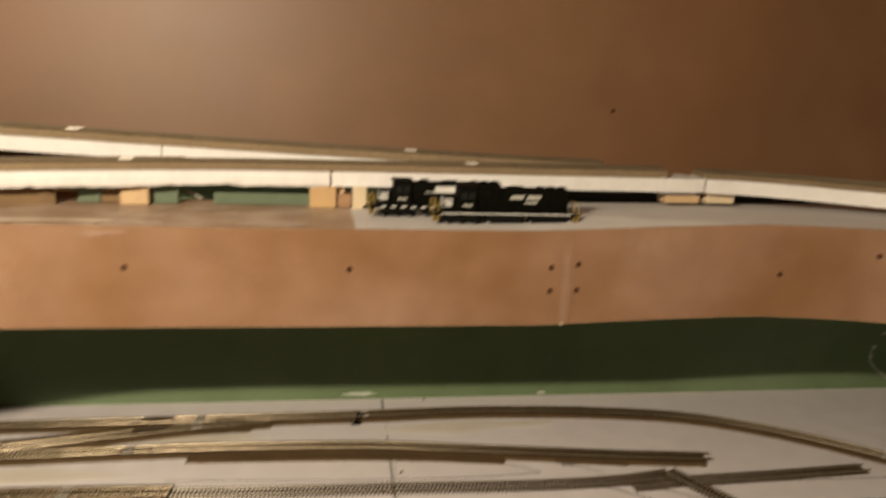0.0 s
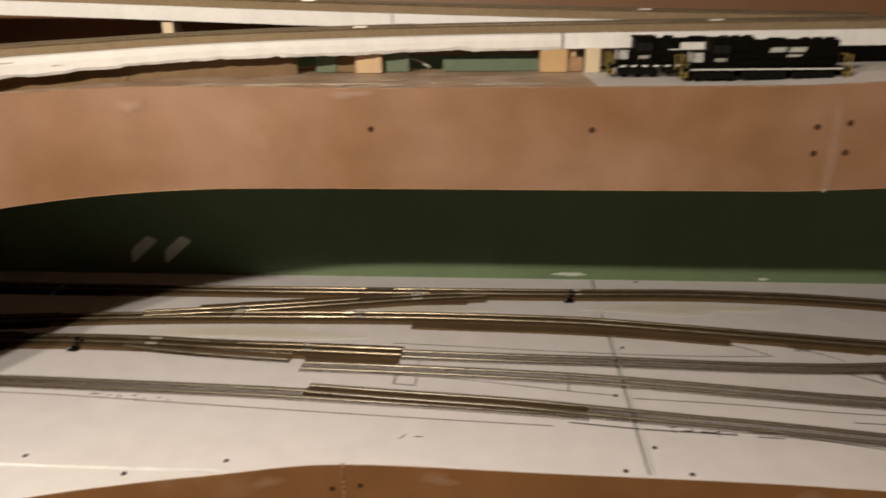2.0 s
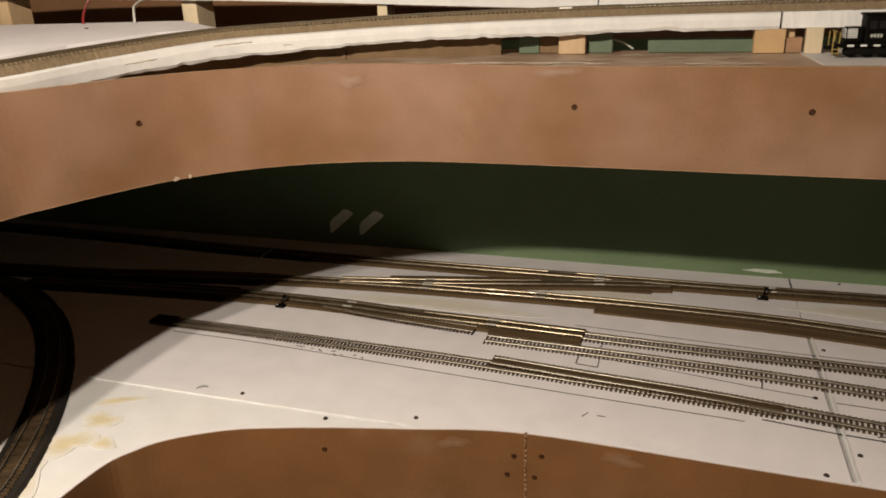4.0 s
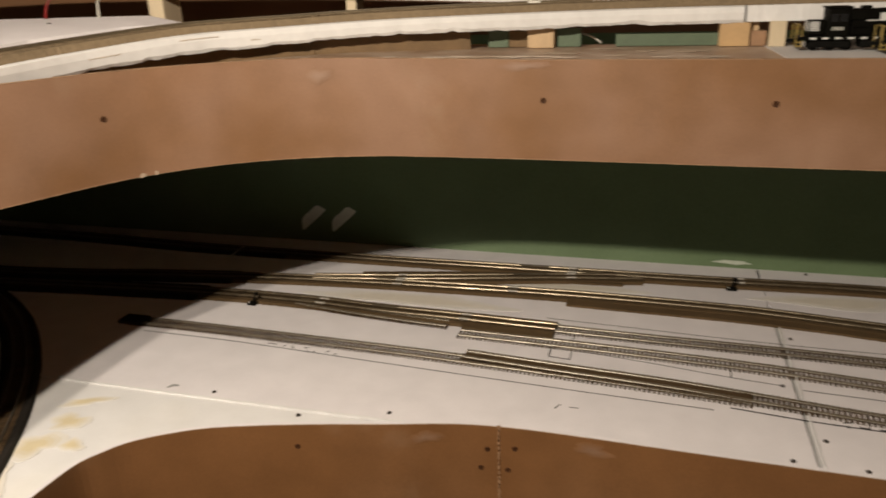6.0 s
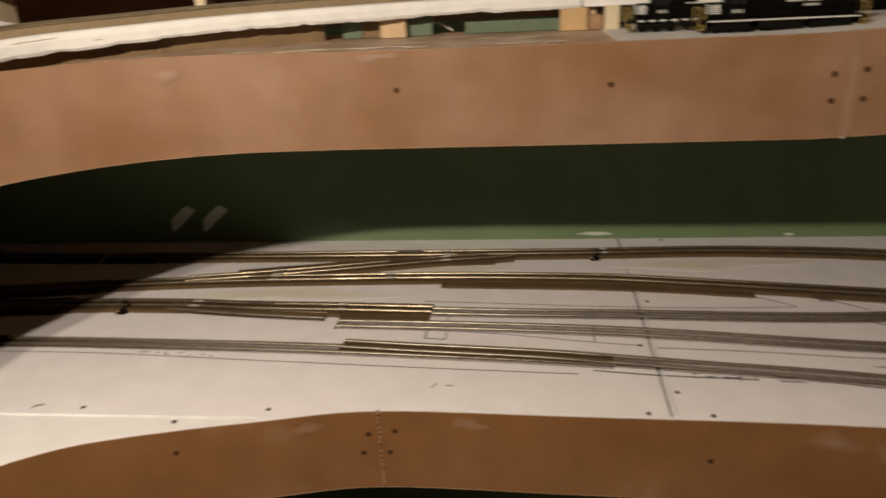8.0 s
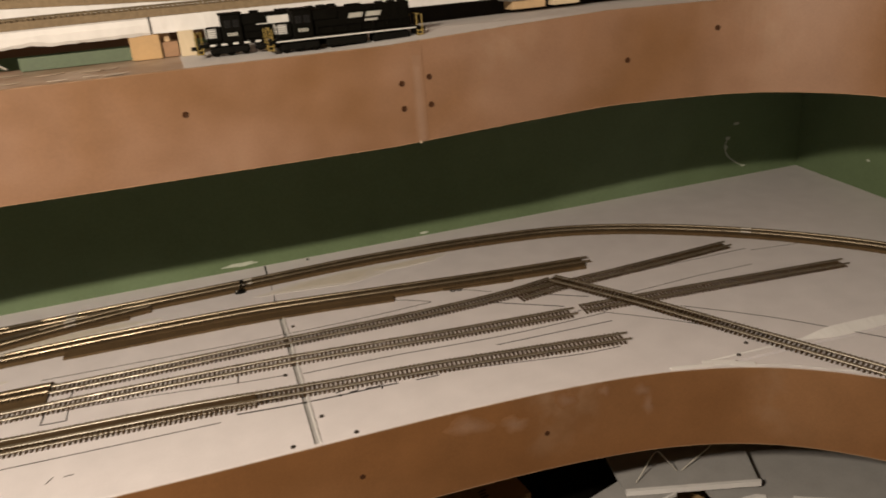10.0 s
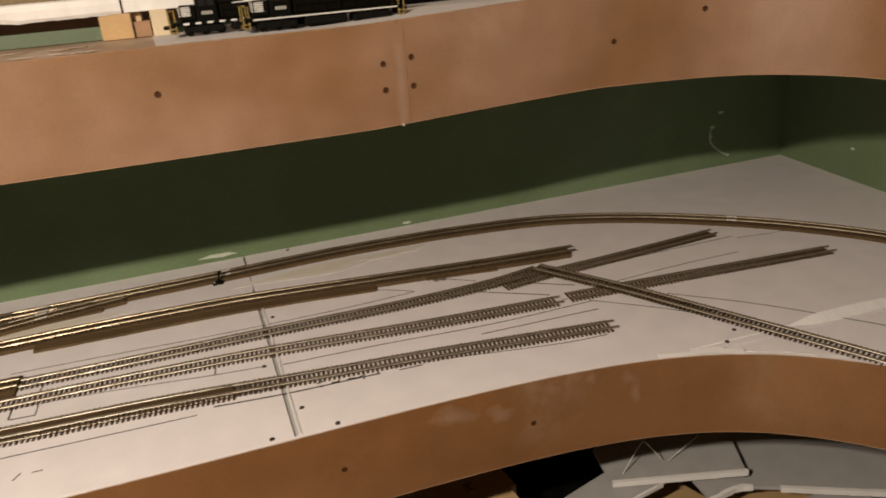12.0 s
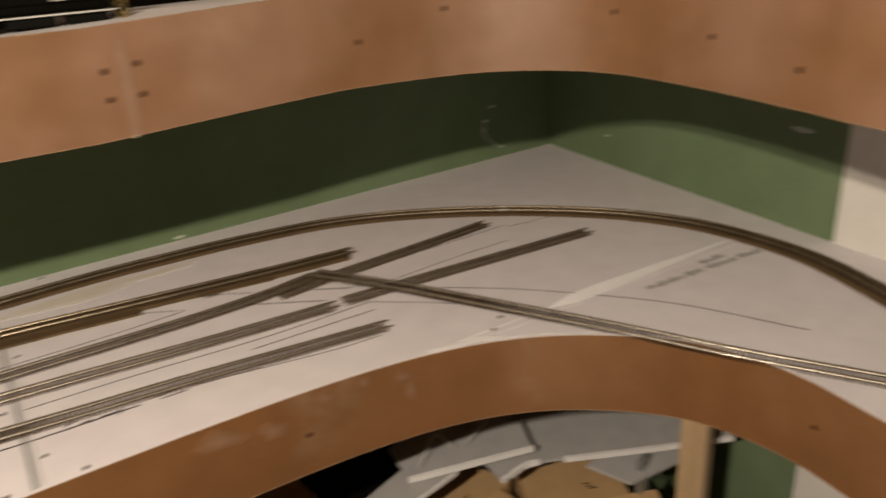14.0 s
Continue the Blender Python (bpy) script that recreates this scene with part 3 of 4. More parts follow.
track([(-1.9, -0.21), (-1.28, -0.165), (-1.05, -0.130), (-0.88, -0.107)], 0, "model track on black roadbed in the shade of the upper deck", BLACKBED, 0.055)
track([(-0.88, -0.107), (-0.80, -0.098), (-0.72, -0.091), (-0.62, -0.084), (-0.50, -0.079), (-0.38, -0.075), (-0.24, -0.074), (-0.07, -0.080), (0.015, -0.088), (0.184, -0.113), (0.36, -0.139), (0.485, -0.154)], 0, "model track on cork roadbed ending on the open foam", CORK, 0.046, joiners=(-0.585, -0.39), rails_out=0.012, guards=((-0.70, -0.65, -1),))
track([(-1.30, -0.215), (-1.10, -0.197), (-0.90, -0.181)], 0, "model track on black roadbed in the shade of the upper deck", BLACKBED, 0.06)
track([(-0.90, -0.181), (-0.80, -0.178), (-0.685, -0.180), (-0.585, -0.187), (-0.449, -0.191), (-0.305, -0.197)], 0, "turnout track on cork roadbed", CORK, 0.050, 0.0035, joiners=(-0.44, -0.68), guards=((-0.60, -0.55, 1),))
track([(-0.305, -0.197), (-0.157, -0.202), (0.0, -0.205), (0.158, -0.211), (0.270, -0.211), (0.345, -0.206), (0.411, -0.195)], 0.0005, FLEX)
track([(-0.72, -0.186), (-0.618, -0.201), (-0.541, -0.209), (-0.462, -0.215)], 0.0012, "short diverging track lying on the foam")
track([(-0.438, -0.237), (-0.233, -0.244), (-0.06, -0.254), (0.066, -0.267), (0.216, -0.286), (0.385, -0.303)], 0, FLEX, rails_out=0.010)
track([(0.409, -0.301), (0.554, -0.314), (0.825, -0.342)], 0, FLEX, rails_out=0.010)
track([(0.344, -0.224), (0.423, -0.216), (0.521, -0.212), (0.629, -0.206), (0.725, -0.200)], 0, FLEX, rails_out=0.008)
track([(-0.945, -0.300), (-0.812, -0.300), (-0.628, -0.305), (-0.458, -0.311), (-0.228, -0.325), (-0.055, -0.339)], 0, FLEX)
track([(-0.412, -0.306, 0.0042), (-0.30, -0.315, 0.0036), (-0.15, -0.327, 0.0036), (-0.04, -0.338, 0.002), (0.06, -0.348, 0), (0.19, -0.364, 0), (0.412, -0.398, 0)], 0, "model track lapped over another length of track", rails_out=0.010)
track([(0.411, -0.197, 0.0052), (0.446, -0.258, 0.0056), (0.49, -0.334, 0.0056), (0.555, -0.450, 0.0025), (0.63, -0.590, 0.0005), (0.69, -0.717, 0), (0.76, -0.848, 0), (0.84, -1.0, 0)], 0, "model track laid slantwise over the other tracks")
track([(-1.62, -0.215), (-1.387, -0.228), (-1.276, -0.258), (-1.132, -0.345), (-1.013, -0.454), (-0.929, -0.558), (-0.869, -0.654), (-0.834, -0.730), (-0.81, -0.83), (-0.80, -0.95)], 0.0004, "model track on black roadbed curving round the deck's end", BLACKBED, 0.052)
stub = part("track_stub", sweep(curve([(-0.965, -0.300), (-0.925, -0.300)]), bar(-0.013, 0.013, 0.0, 0.0052)), BLACKBED)
tagged(stub, "black rubber stub at the end of the front track", "track end")
lap = part("lap_strip", sweep(curve([(-0.412, -0.308), (-0.30, -0.3165), (-0.15, -0.3285), (-0.055, -0.338)]), bar(-0.0072, 0.0072, 0.0046, 0.0060)), TIE)
tagged(lap, "dark brown strip between the lapped track lengths", "track strip")
# cork pads beside the turnouts
pads = thing("cork_pads", (-0.4, -0.1, 0), "loose cork strips beside the turnout tracks", "cork", kind="stuff")
part("cork_pad", sweep(curve([(-0.30, -0.100), (-0.07, -0.108), (0.05, -0.118), (0.172, -0.136)]), bar(-0.012, 0.008, 0, 0.0036), 0.0005), CORK, pads)
part("cork_pad", sweep(curve([(-0.44, -0.209), (-0.305, -0.216)]), bar(-0.012, 0.012, 0, 0.0033), 0.0004), CORK, pads)
part("cork_pad", sweep(curve([(-0.66, -0.062), (-0.50, -0.030), (-0.38, -0.012), (-0.22, 0.000)]), bar(-0.016, 0.02, 0, 0.0034), 0.0006), CORK, pads)
part("cork_pad", sweep(curve([(0.25, -0.142), (0.36, -0.160)]), bar(-0.006, 0.004, 0, 0.003), 0.0004), CORK, pads)
for i, (x, y, rx, ry) in enumerate(((-0.838, -0.560, 0.020, 0.014), (-0.842, -0.611, 0.024, 0.020), (-0.85, -0.517, 0.024, 0.008), (-0.845, -0.675, 0.022, 0.035), (-0.80, -0.60, 0.012, 0.010))):
    for k in range(4):
        part("glue_smear", blot(x, y, rx * (1.25 - 0.25 * k), ry * (1.25 - 0.25 * k), 30 + i, 0.0003 + 0.00002 * i + 0.0001 * k, 0.4), STAINS[k], glue)
curl = part("paper_curl", sweep(curve([(-0.770, -0.465, 0.0), (-0.764, -0.461, 0.002), (-0.757, -0.458, 0.0008)], 0.002), bar(-0.0018, 0.0018, 0.0, 0.0005)), FOAM_GREY)
tagged(curl, "small curled grey paper scrap on the foam", "paper scrap")
for i, (x, y, rx, ry) in enumerate(((0.10, -0.018, 0.10, 0.018), (0.22, -0.012, 0.06, 0.012)  , (-0.90, -0.70, 0.05, 0.05), (-0.55, -0.135, 0.12, 0.022), (-0.30, -0.035, 0.08, 0.016))):
    for k in range(3):
        part("glue_smear", blot(x, y, rx * (1.2 - 0.25 * k), ry * (1.2 - 0.25 * k), i, 0.0003 + 0.00002 * i + 0.0001 * k), PALE_STAINS[k], glue)
# switch machines beside the points
for x, y in ((-0.050, 0.006), (-0.793, -0.203)):
    s = thing("ground_throw", (x, y, 0), "small black ground throw beside the track", "switch stand", "ground throws")
    part("base", block(x - 0.008, x + 0.008, y - 0.007, y + 0.004, 0, 0.004, 0.0008), BLACK_DULL, s)
    part("lever", rod((x, y - 0.002, 0.004), (x + 0.005, y + 0.004, 0.016), 0.0014, 8), BLACK_DULL, s)
    part("weight", block(x + 0.002, x + 0.008, y + 0.001, y + 0.007, 0.014, 0.019, 0.001), BLACK_DULL, s)
    part("throw_bar", block(x - 0.0015, x + 0.0015, y + 0.002, y + 0.020, 0.0015, 0.0035), BLACK_DULL, s)
    part("bolt", rod((x - 0.005, y - 0.004, 0.0035), (x - 0.005, y - 0.004, 0.0055), 0.0012, 8), JOINER, s)
# two thin pale patches painted as the bulbs' light spots on the wall
def wall_patch(outline, y, h):
    bm = slab(outline, 0.0, h)
    bmesh.ops.transform(bm, matrix=Matrix.Translation((0, y, 0)) @ pose(0, 0, 0, 90, 0, 0), verts=bm.verts)
    return bm


for x in (-0.822, -0.757):
    o = [(x - 0.030, 0.024), (x - 0.029, 0.044), (x - 0.020, 0.055), (x - 0.012, 0.060), (x + 0.002, 0.073), (x + 0.010, 0.074), (x + 0.024, 0.066), (x + 0.014, 0.056), (x - 0.012, 0.034), (x - 0.026, 0.022)]
    s_ = part("light_patch", wall_patch(o, 0.1046, 0.0008), LIGHT_PATCH)
    tagged(s_, "pale patch painted as a light spot on the dark green wall", "paper scrap", "scraps on the wall")
def smear_on_wall(outline, material, label, depth=0.0006):
    tagged(part("wall_smear", wall_patch(outline, 0.1046, depth), material), label, "smear", kind="structure")


def uneven(x, z, w, h, seed):
    r = random.Random(seed)
    return [(x + w * math.cos(t) * r.uniform(0.6, 1.1), z + h * math.sin(t) * r.uniform(0.6, 1.1)) for t in [k * 0.449 for k in range(14)]]


for i, (x, z, w, h) in enumerate(((-0.042, 0.0105, 0.034, 0.0040), (0.296, 0.006, 0.010, 0.0025))):
    smear_on_wall(uneven(x, z, w, h, 40 + i), SMEAR_PALE, "pale filler smear low on the green wall")
# a dried drip and small scrapes near the corner
drip = [(0.965, 0.088), (0.960, 0.070), (0.963, 0.056), (0.972, 0.044), (0.988, 0.032), (1.008, 0.021)]
smear_on_wall([(x - 0.0016, z) for x, z in drip] + [(x + 0.0014, z + 0.0014) for x, z in drip[::-1]], SMEAR_PALE, "thin dried drip on the green wall")
for i, (x, z, w, h) in enumerate(((0.985, 0.115, 0.010, 0.003), (0.966, 0.087, 0.006, 0.004), (1.008, 0.022, 0.006, 0.0025), (0.962, 0.068, 0.004, 0.005))):
    smear_on_wall(uneven(x, z, w, h, 60 + i), SMEAR_PALE, "small pale scrape on the green wall", 0.0009 + 0.0003 * i)
turn_e = math.atan2(E1.y - E0.y, E1.x - E0.x)
for i, (u, z, w, h) in enumerate(((0.655, 0.156, 0.020, 0.005), (0.64, 0.158, 0.010, 0.003), (0.205, 0.060, 0.006, 0.003))):
    bm = slab(uneven(0, 0, w, h, 80 + i), 0.0, 0.0006)
    q = E0 + (E1 - E0).normalized() * u
    bmesh.ops.transform(bm, matrix=Matrix.Translation((q.x - 0.0002, q.y, z)) @ Matrix.Rotation(turn_e, 4, "Z") @ pose(0, 0, 0, 90, 0, 0), verts=bm.verts)
    tagged(part("wall_smear", bm, SMEAR_PALE), "small pale scrape on the green end wall", "smear", kind="structure")

# ---------- upper deck ----------
UP = curve([(-0.79, -1.62), (-0.805, -1.0), (-0.816, -0.70), (-0.792, -0.585), (-0.734, -0.465), (-0.640, -0.384), (-0.52, -0.342), (-0.369, -0.333), (-0.10, -0.335), (0.179, -0.336), (0.36, -0.340),
            (0.487, -0.354), (0.595, -0.388), (0.664, -0.462), (0.688, -0.545), (0.676, -0.666), (0.653, -0.775), (0.62, -0.95), (0.56, -1.62)], 0.008)


def rise(x):
    """The upper deck climbs a little towards the end wall."""
    return 0.012 * min(1.0, max(0.0, (x - 0.15) / 0.27))


UPZ = np.array([(x, y, rise(x)) for x, y in UP])
up_fascia = thing("upper_fascia", (0, -0.34, 0.34), "brown hardboard fascia bent along the upper deck", "fascia", kind="structure")
ua, ub = split(UPZ, 0.183)


def lifted(bm):
    """The board's upper edge climbs a few millimetres towards the left bend."""
    for v in bm.verts:
        if v.co.z > 0.39:
            v.co.z += 0.006 * min(1.0, max(0.0, (-0.33 - v.co.x) / 0.27))
    return bm


part("fascia_board", lifted(sweep(ua, bar(-0.0045, 0.0, 0.285, 0.3957))), HARDBOARD, up_fascia)
part("fascia_board", sweep(ub, bar(-0.0045, 0.0, 0.285, 0.3957)), HARDBOARD, up_fascia)
# painted highlight along the upper board's top edge
for q in (ua, ub):
    part("lit_edge", lifted(sweep(q, bar(-0.0047, 0.0002, 0.3958, 0.3965), 0.0002)), EDGE, up_fascia, "pale strip painted as light catching the board edge")
for k, w in enumerate((0.0075, 0.0050, 0.0028)):
    part("joint_filler", block(0.1830 - w, 0.1830 + w, -0.34105 - 0.0001 * k, -0.3400, 0.287, 0.3950 - 0.012 * k), SMUDGES[k], up_fascia, "faint sanded filler band over the joint")
# raw cut lower edge, its highlight put into the pale colour
for q in (ua, ub):
    part("raw_edge", sweep(q, bar(-0.0047, -0.0040, 0.2846, 0.2855), 0.0001), EDGE, up_fascia, "raw lower edge of the board, paled as a highlight")
for x, z in ((-0.31, 0.352), (-0.071, 0.351), (0.167, 0.354), (0.198, 0.358), (0.166, 0.326), (0.197, 0.327), (0.441, 0.349), (0.552, 0.377)):
    fascia_screw(UP, up_fascia, z, x=x)
fascia_screw(UP, up_fascia, 0.366, y=-0.53)
fascia_screw(UP, up_fascia, 0.349, y=-0.668)
fascia_screw(UP, up_fascia, 0.331, y=-0.775)
fascia_screw(UP, up_fascia, 0.354, y=-0.503, side=-1)

up_xy = [tuple(p) for p in UP]
dz = lambda x, y: 0.3957 + rise(x)
udeck = thing("upper_deck", (0, -0.25, 0.39), "narrow upper layout deck, brown board and white sheet", "layout deck", kind="structure")
brown_front = [p for p in up_xy if p[0] < -0.070 and p[1] > -1.6 and p[0] < 0]
back = [tuple(p) for p in curve([(-0.070, -0.150), (-0.25, -0.128), (-0.42, -0.135), (-0.56, -0.205), (-0.66, -0.275), (-0.755, -0.38), (-0.815, -0.50), (-0.85, -0.66), (-0.85, -1.0), (-0.84, -1.6)], 0.02)]
part("deck_board", slab(brown_front + [(-0.050, -0.3345), (-0.050, -0.152)] + back, 0.386, 0.3949), SCUFFED, udeck, "scuffed brown hardboard deck")
white_front = [p for p in up_xy if p[0] > -0.0665]
part("deck_board", slab(white_front + [(1.0, -1.6), (1.09, -0.13), (-0.0665, -0.13)], lambda x, y: 0.386 + rise(x), dz), DECK_GREY, udeck, "pale grey-white deck sheet")
part("deck_ply", slab([(p[0], p[1] + 0.004) for p in up_xy if p[1] > -0.58] + [(0.80, -0.55), (0.80, -0.14), (-0.40, -0.14), (-0.84, -0.56)], 0.372, 0.3855), HARDBOARD_LOW, udeck, "brown plywood under the deck")
for i, (x, y, rx, ry) in enumerate(((-0.30, -0.255, 0.020, 0.012), (-0.25, -0.20, 0.016, 0.008), (-0.20, -0.235, 0.012, 0.007), (-0.36, -0.29, 0.045, 0.008), (-0.15, -0.24, 0.02, 0.010), (-0.44, -0.30, 0.05, 0.010), (-0.23, -0.285, 0.012, 0.006))):
    part("scuff", blot(x, y, rx, ry, 50 + i, 0.3960), SMEAR, udeck, "pale scuff on the board")
rng = random.Random(8)
for i in range(20):
    x = rng.uniform(-0.62, -0.10)
    y = on_path(UP, x)[0][1] + rng.uniform(0.004, 0.05)
    part("scuff", blot(x, y, rng.uniform(0.006, 0.022), rng.uniform(0.002, 0.006), 70 + i, 0.3964), SCUFF, udeck, "whitish scuff near the edge")
for i, (x, z, rx, ry) in enumerate(((-0.570, 0.382, 0.012, 0.008), (-0.33, 0.390, 0.020, 0.004))):
    p, n = on_path(UP, x)
    for k in range(4):
        bm = blot(0, 0, rx * (1.3 - 0.3 * k), ry * (1.3 - 0.3 * k), 90 + i, 0.0003 + 0.0002 * k)
        bmesh.ops.transform(bm, matrix=Matrix.Translation((p[0] + n[0] * 0.0047, p[1] + n[1] * 0.0047, z)) @ Matrix.Rotation(math.atan2(n[1], n[0]) + math.pi / 2, 4, "Z") @ pose(0, 0, 0, 90, 0, 0), verts=bm.verts)
        part("smudge", bm, SMUDGES[k], up_fascia, "faint whitish smudge")
for i, (x, dz0, w) in enumerate(((-0.742, 0.0, 0.0035), (-0.733, 0.0003, 0.002), (0.1832, 0.0003, 0.0016))):
    p, n = on_path(UP, x)
    bm = blot(0, 0, w, 0.0022, 110 + i, 0.0006)
    bmesh.ops.transform(bm, matrix=Matrix.Translation((p[0] + n[0] * 0.0046, p[1] + n[1] * 0.0046, 0.286 + dz0)) @ Matrix.Rotation(math.atan2(n[1], n[0]) + math.pi / 2, 4, "Z") @ pose(0, 0, 0, 90, 0, 0), verts=bm.verts)
    part("edge_chip", bm, SMEAR, up_fascia, "whitish chip on the lower edge")
# foam ramps with track
RAMP1 = [(-0.835, -1.3, 0.413), (-0.845, -0.85, 0.413), (-0.845, -0.62, 0.410), (-0.822, -0.460, 0.4180), (-0.755, -0.340, 0.4285), (-0.66, -0.275, 0.4325), (-0.52, -0.232, 0.4375), (-0.30, -0.197, 0.4410), (-0.09, -0.190, 0.4425), (0.42, -0.190, 0.443)]
RAMP1B = [(0.423, -0.190, 0.443), (0.50, -0.200, 0.441), (0.60, -0.245, 0.438), (0.70, -0.33, 0.437), (0.75, -0.45, 0.436), (0.75, -0.65, 0.436)]
ramp = thing("foam_ramp", (-0.2, -0.16, 0.43), "long white foam incline curving over the upper deck", "foam ramp", "foam ramps")
rp = curve(RAMP1, 0.004)
k1, k2 = split(rp, -0.090, 0.0012)
ragged = sweep(k1, [(0.003, -0.020), (0.064, -0.020), (0.068, -0.0002), (0.0045, 0.0), (0.0012, -0.0016), (0.0, -0.008), (0.0006, -0.0165)], 0.0)
for i, v in enumerate(ragged.verts):
    low = (1, 0, 0, 0, 0, 0.3, 1)[i % 7]
    g = noise.noise(v.co * 30) + 0.7 * noise.noise(v.co * 85)
    v.co.z += 0.0016 * g * low - 0.0040 * low * min(1.0, max(0.0, (-0.50 - v.co.x) / 0.25))
    v.co.z += 0.0030 * low * max(0.0, noise.noise(v.co * 60 + Vector((5, 2, 0))))
    v.co.y += 0.0012 * noise.noise(v.co * 55) * low
part("foam_strip", ragged, FOAM_CUT, ramp, "white foam strip with a torn lower edge")
# short tears in the foam's front face
for x0, x1, h in ((-0.815, -0.797, -0.010), (-0.760, -0.722, -0.006), (-0.690, -0.676, -0.013)):
    seg = np.array([p for p in k1 if x0 < p[0] < x1 and p[1] > -0.5])
    part("tear", sweep(seg, bar(-0.0004, 0.0006, h - 0.0004, h + 0.0003), 0.0004), SMEAR, ramp, "thin brownish tear in the foam face")
part("foam_strip", sweep(k2, bar(0.001, 0.066, -0.0185, 0.0), 0.0003), FOAM_CUT, ramp, "white cut foam strip")
tagged(part("ramp_riser", sweep(np.array([p for p in rp if p[0] < -0.42]), bar(0.030, 0.034, -0.055, -0.0215)), RISER), "dull grey-brown curved strip standing under the foam ramp", "board")
# added black strip: gives the gap under the ramp its deep shade
tagged(part("ramp_shade_strip", block(0.10, 0.98, -0.112, -0.106, 0.380, 0.4235), BLACKBED), "black strip put in for the shade under the ramp", "board")
part("foam_strip", sweep(curve(RAMP1B), bar(0.0, 0.066, -0.019, 0.0), 0.0003), FOAM_CUT, ramp, "white cut foam strip")
RAMP2 = [(-1.60, -0.30, 0.520), (-1.2, -0.20, 0.505), (-0.90, -0.168, 0.494), (-0.716, -0.155, 0.486), (-0.50, -0.150, 0.4755), (-0.306, -0.150, 0.4670), (-0.07, -0.150, 0.4575), (0.16, -0.148, 0.4495), (0.30, -0.142, 0.4450)]
ramp2 = thing("foam_ramp", (-0.3, -0.12, 0.46), "white foam incline climbing along the brown backdrop", "foam ramp", "foam ramps")
rp2 = curve(RAMP2, 0.008)
j1, j2 = split(rp2, -0.306, 0.0008)
part("foam_strip", sweep(j1, bar(0.0, 0.078, -0.018, 0.0), 0.0003), FOAM_CUT, ramp2)
part("foam_strip", sweep(j2, bar(0.0, 0.070, -0.018, 0.0), 0.0003), FOAM_CUT, ramp2)


def offset(path, d):
    p = curve(path, 0.05)
    n = normals(p)
    return [(p[i, 0] + n[i, 0] * d, p[i, 1] + n[i, 1] * d, p[i, 2]) for i in range(len(p))]


track(offset(RAMP1, 0.037)[:-1], 0.0, "model track on cork along the lower foam ramp", CORK_DUSTY, 0.054, 0.0085, joiners=(-0.345, 0.10))
track(offset(RAMP1B, 0.036), 0.0, "model track on cork along the foam ramp's end", CORK_DUSTY, 0.050, 0.0065)
track(offset(RAMP2, 0.038), 0.0, "model track on cork along the upper foam ramp", CORK_DUSTY, 0.050, 0.0095, joiners=(-0.42, 0.02))

# left board behind the ramp, gently tilted
tilt_z = lambda x, y: 0.414 + 0.034 * (y + 0.70) / 0.45
rng = random.Random(17)
torn_back = [(-0.88 - 0.012 * k, -0.232 - 0.0001 * k + (rng.uniform(-0.006, 0.004) if k > 22 else 0.0)) for k in range(60)]
meet_z = lambda x, y: min(tilt_z(x, y), 0.440) if x > -0.87 else tilt_z(x, y)
lb = part("ramp_deck_board", slab([(-0.905, -0.72), (-0.905, -0.60), (-0.885, -0.45), (-0.845, -0.34), (-0.795, -0.262), (-0.825, -0.240), *torn_back, (-2.05, -0.23), (-2.05, -0.72)], lambda x, y: meet_z(x, y) - 0.012, meet_z), FOAM)
for x, y in ((-0.99, -0.30), (-1.22, -0.33)):
    tagged(part("deck_screw", screw_head((x, y, tilt_z(x, y) + 0.0006), (0, 0, 1), 0.0026), SCREW_DARK), "small dark screw head in the white foam board", "screw", "screws in the foam board")
for x, y in ((-1.0, -0.30), (-1.0, -0.60), (-1.6, -0.30), (-1.6, -0.60)):
    tagged(part("board_cleat", block(x - 0.02, x + 0.02, y - 0.03, y + 0.03, 0.384, tilt_z(x, y - 0.03) - 0.012), WOOD), "pine cleat under the tilted foam board", "cleat", "cleats under the foam board")
tagged(lb, "white foam board behind the curved ramp", "foam board", kind="structure")
# extended unseen below the foam to block bounce light off its underside
tagged(part("ramp_sub_deck", slab([(-2.05, -1.5), (-0.86, -1.5), (-0.86, -0.62), (-0.80, -0.44), (-0.66, -0.27), (-0.45, -0.14), (-0.45, 0.028), (-2.05, 0.028)], 0.370, 0.384), HARDBOARD_LOW), "brown board added under the white foam at the layout's end", "board", kind="structure")
tagged(part("ramp_deck_board", slab([(-2.05, -1.5), (-0.905, -1.5), (-0.905, -0.722), (-2.05, -0.722)], 0.4005, 0.4125), FOAM), "white foam board along the layout's end", "foam board", kind="structure")
for y in (-1.4, -0.85):
    tagged(part("board_cleat", block(-1.9, -1.0, y - 0.03, y + 0.03, 0.3842, 0.4005), WOOD), "pine cleat under the tilted foam board", "cleat", "cleats under the foam board")
# added green strips in place of the wall glimpsed through the ramp gap
for x0, x1, z1 in ((-0.406, -0.379, 0.4200), (-0.316, -0.284, 0.4190), (-0.240, -0.112, 0.4105)):
    g = part("gap_wall_strip", block(x0, x1, -0.168, -0.162, 0.3956, z1, 0.0006), STRIP_GREEN)
    tagged(g, "dull green strip standing in for the wall seen under the ramp", "wood strip", "painted strips under the ramp")

# wood blocks and posts that carry the ramps
def post(x, y, w, d, z0, z1, material, label):
    o = part("support_block", block(x - w / 2, x + w / 2, y - d / 2, y + d / 2, z0, z1, 0.0008), material)
    return tagged(o, label, "wood block", "wood blocks under the ramps")


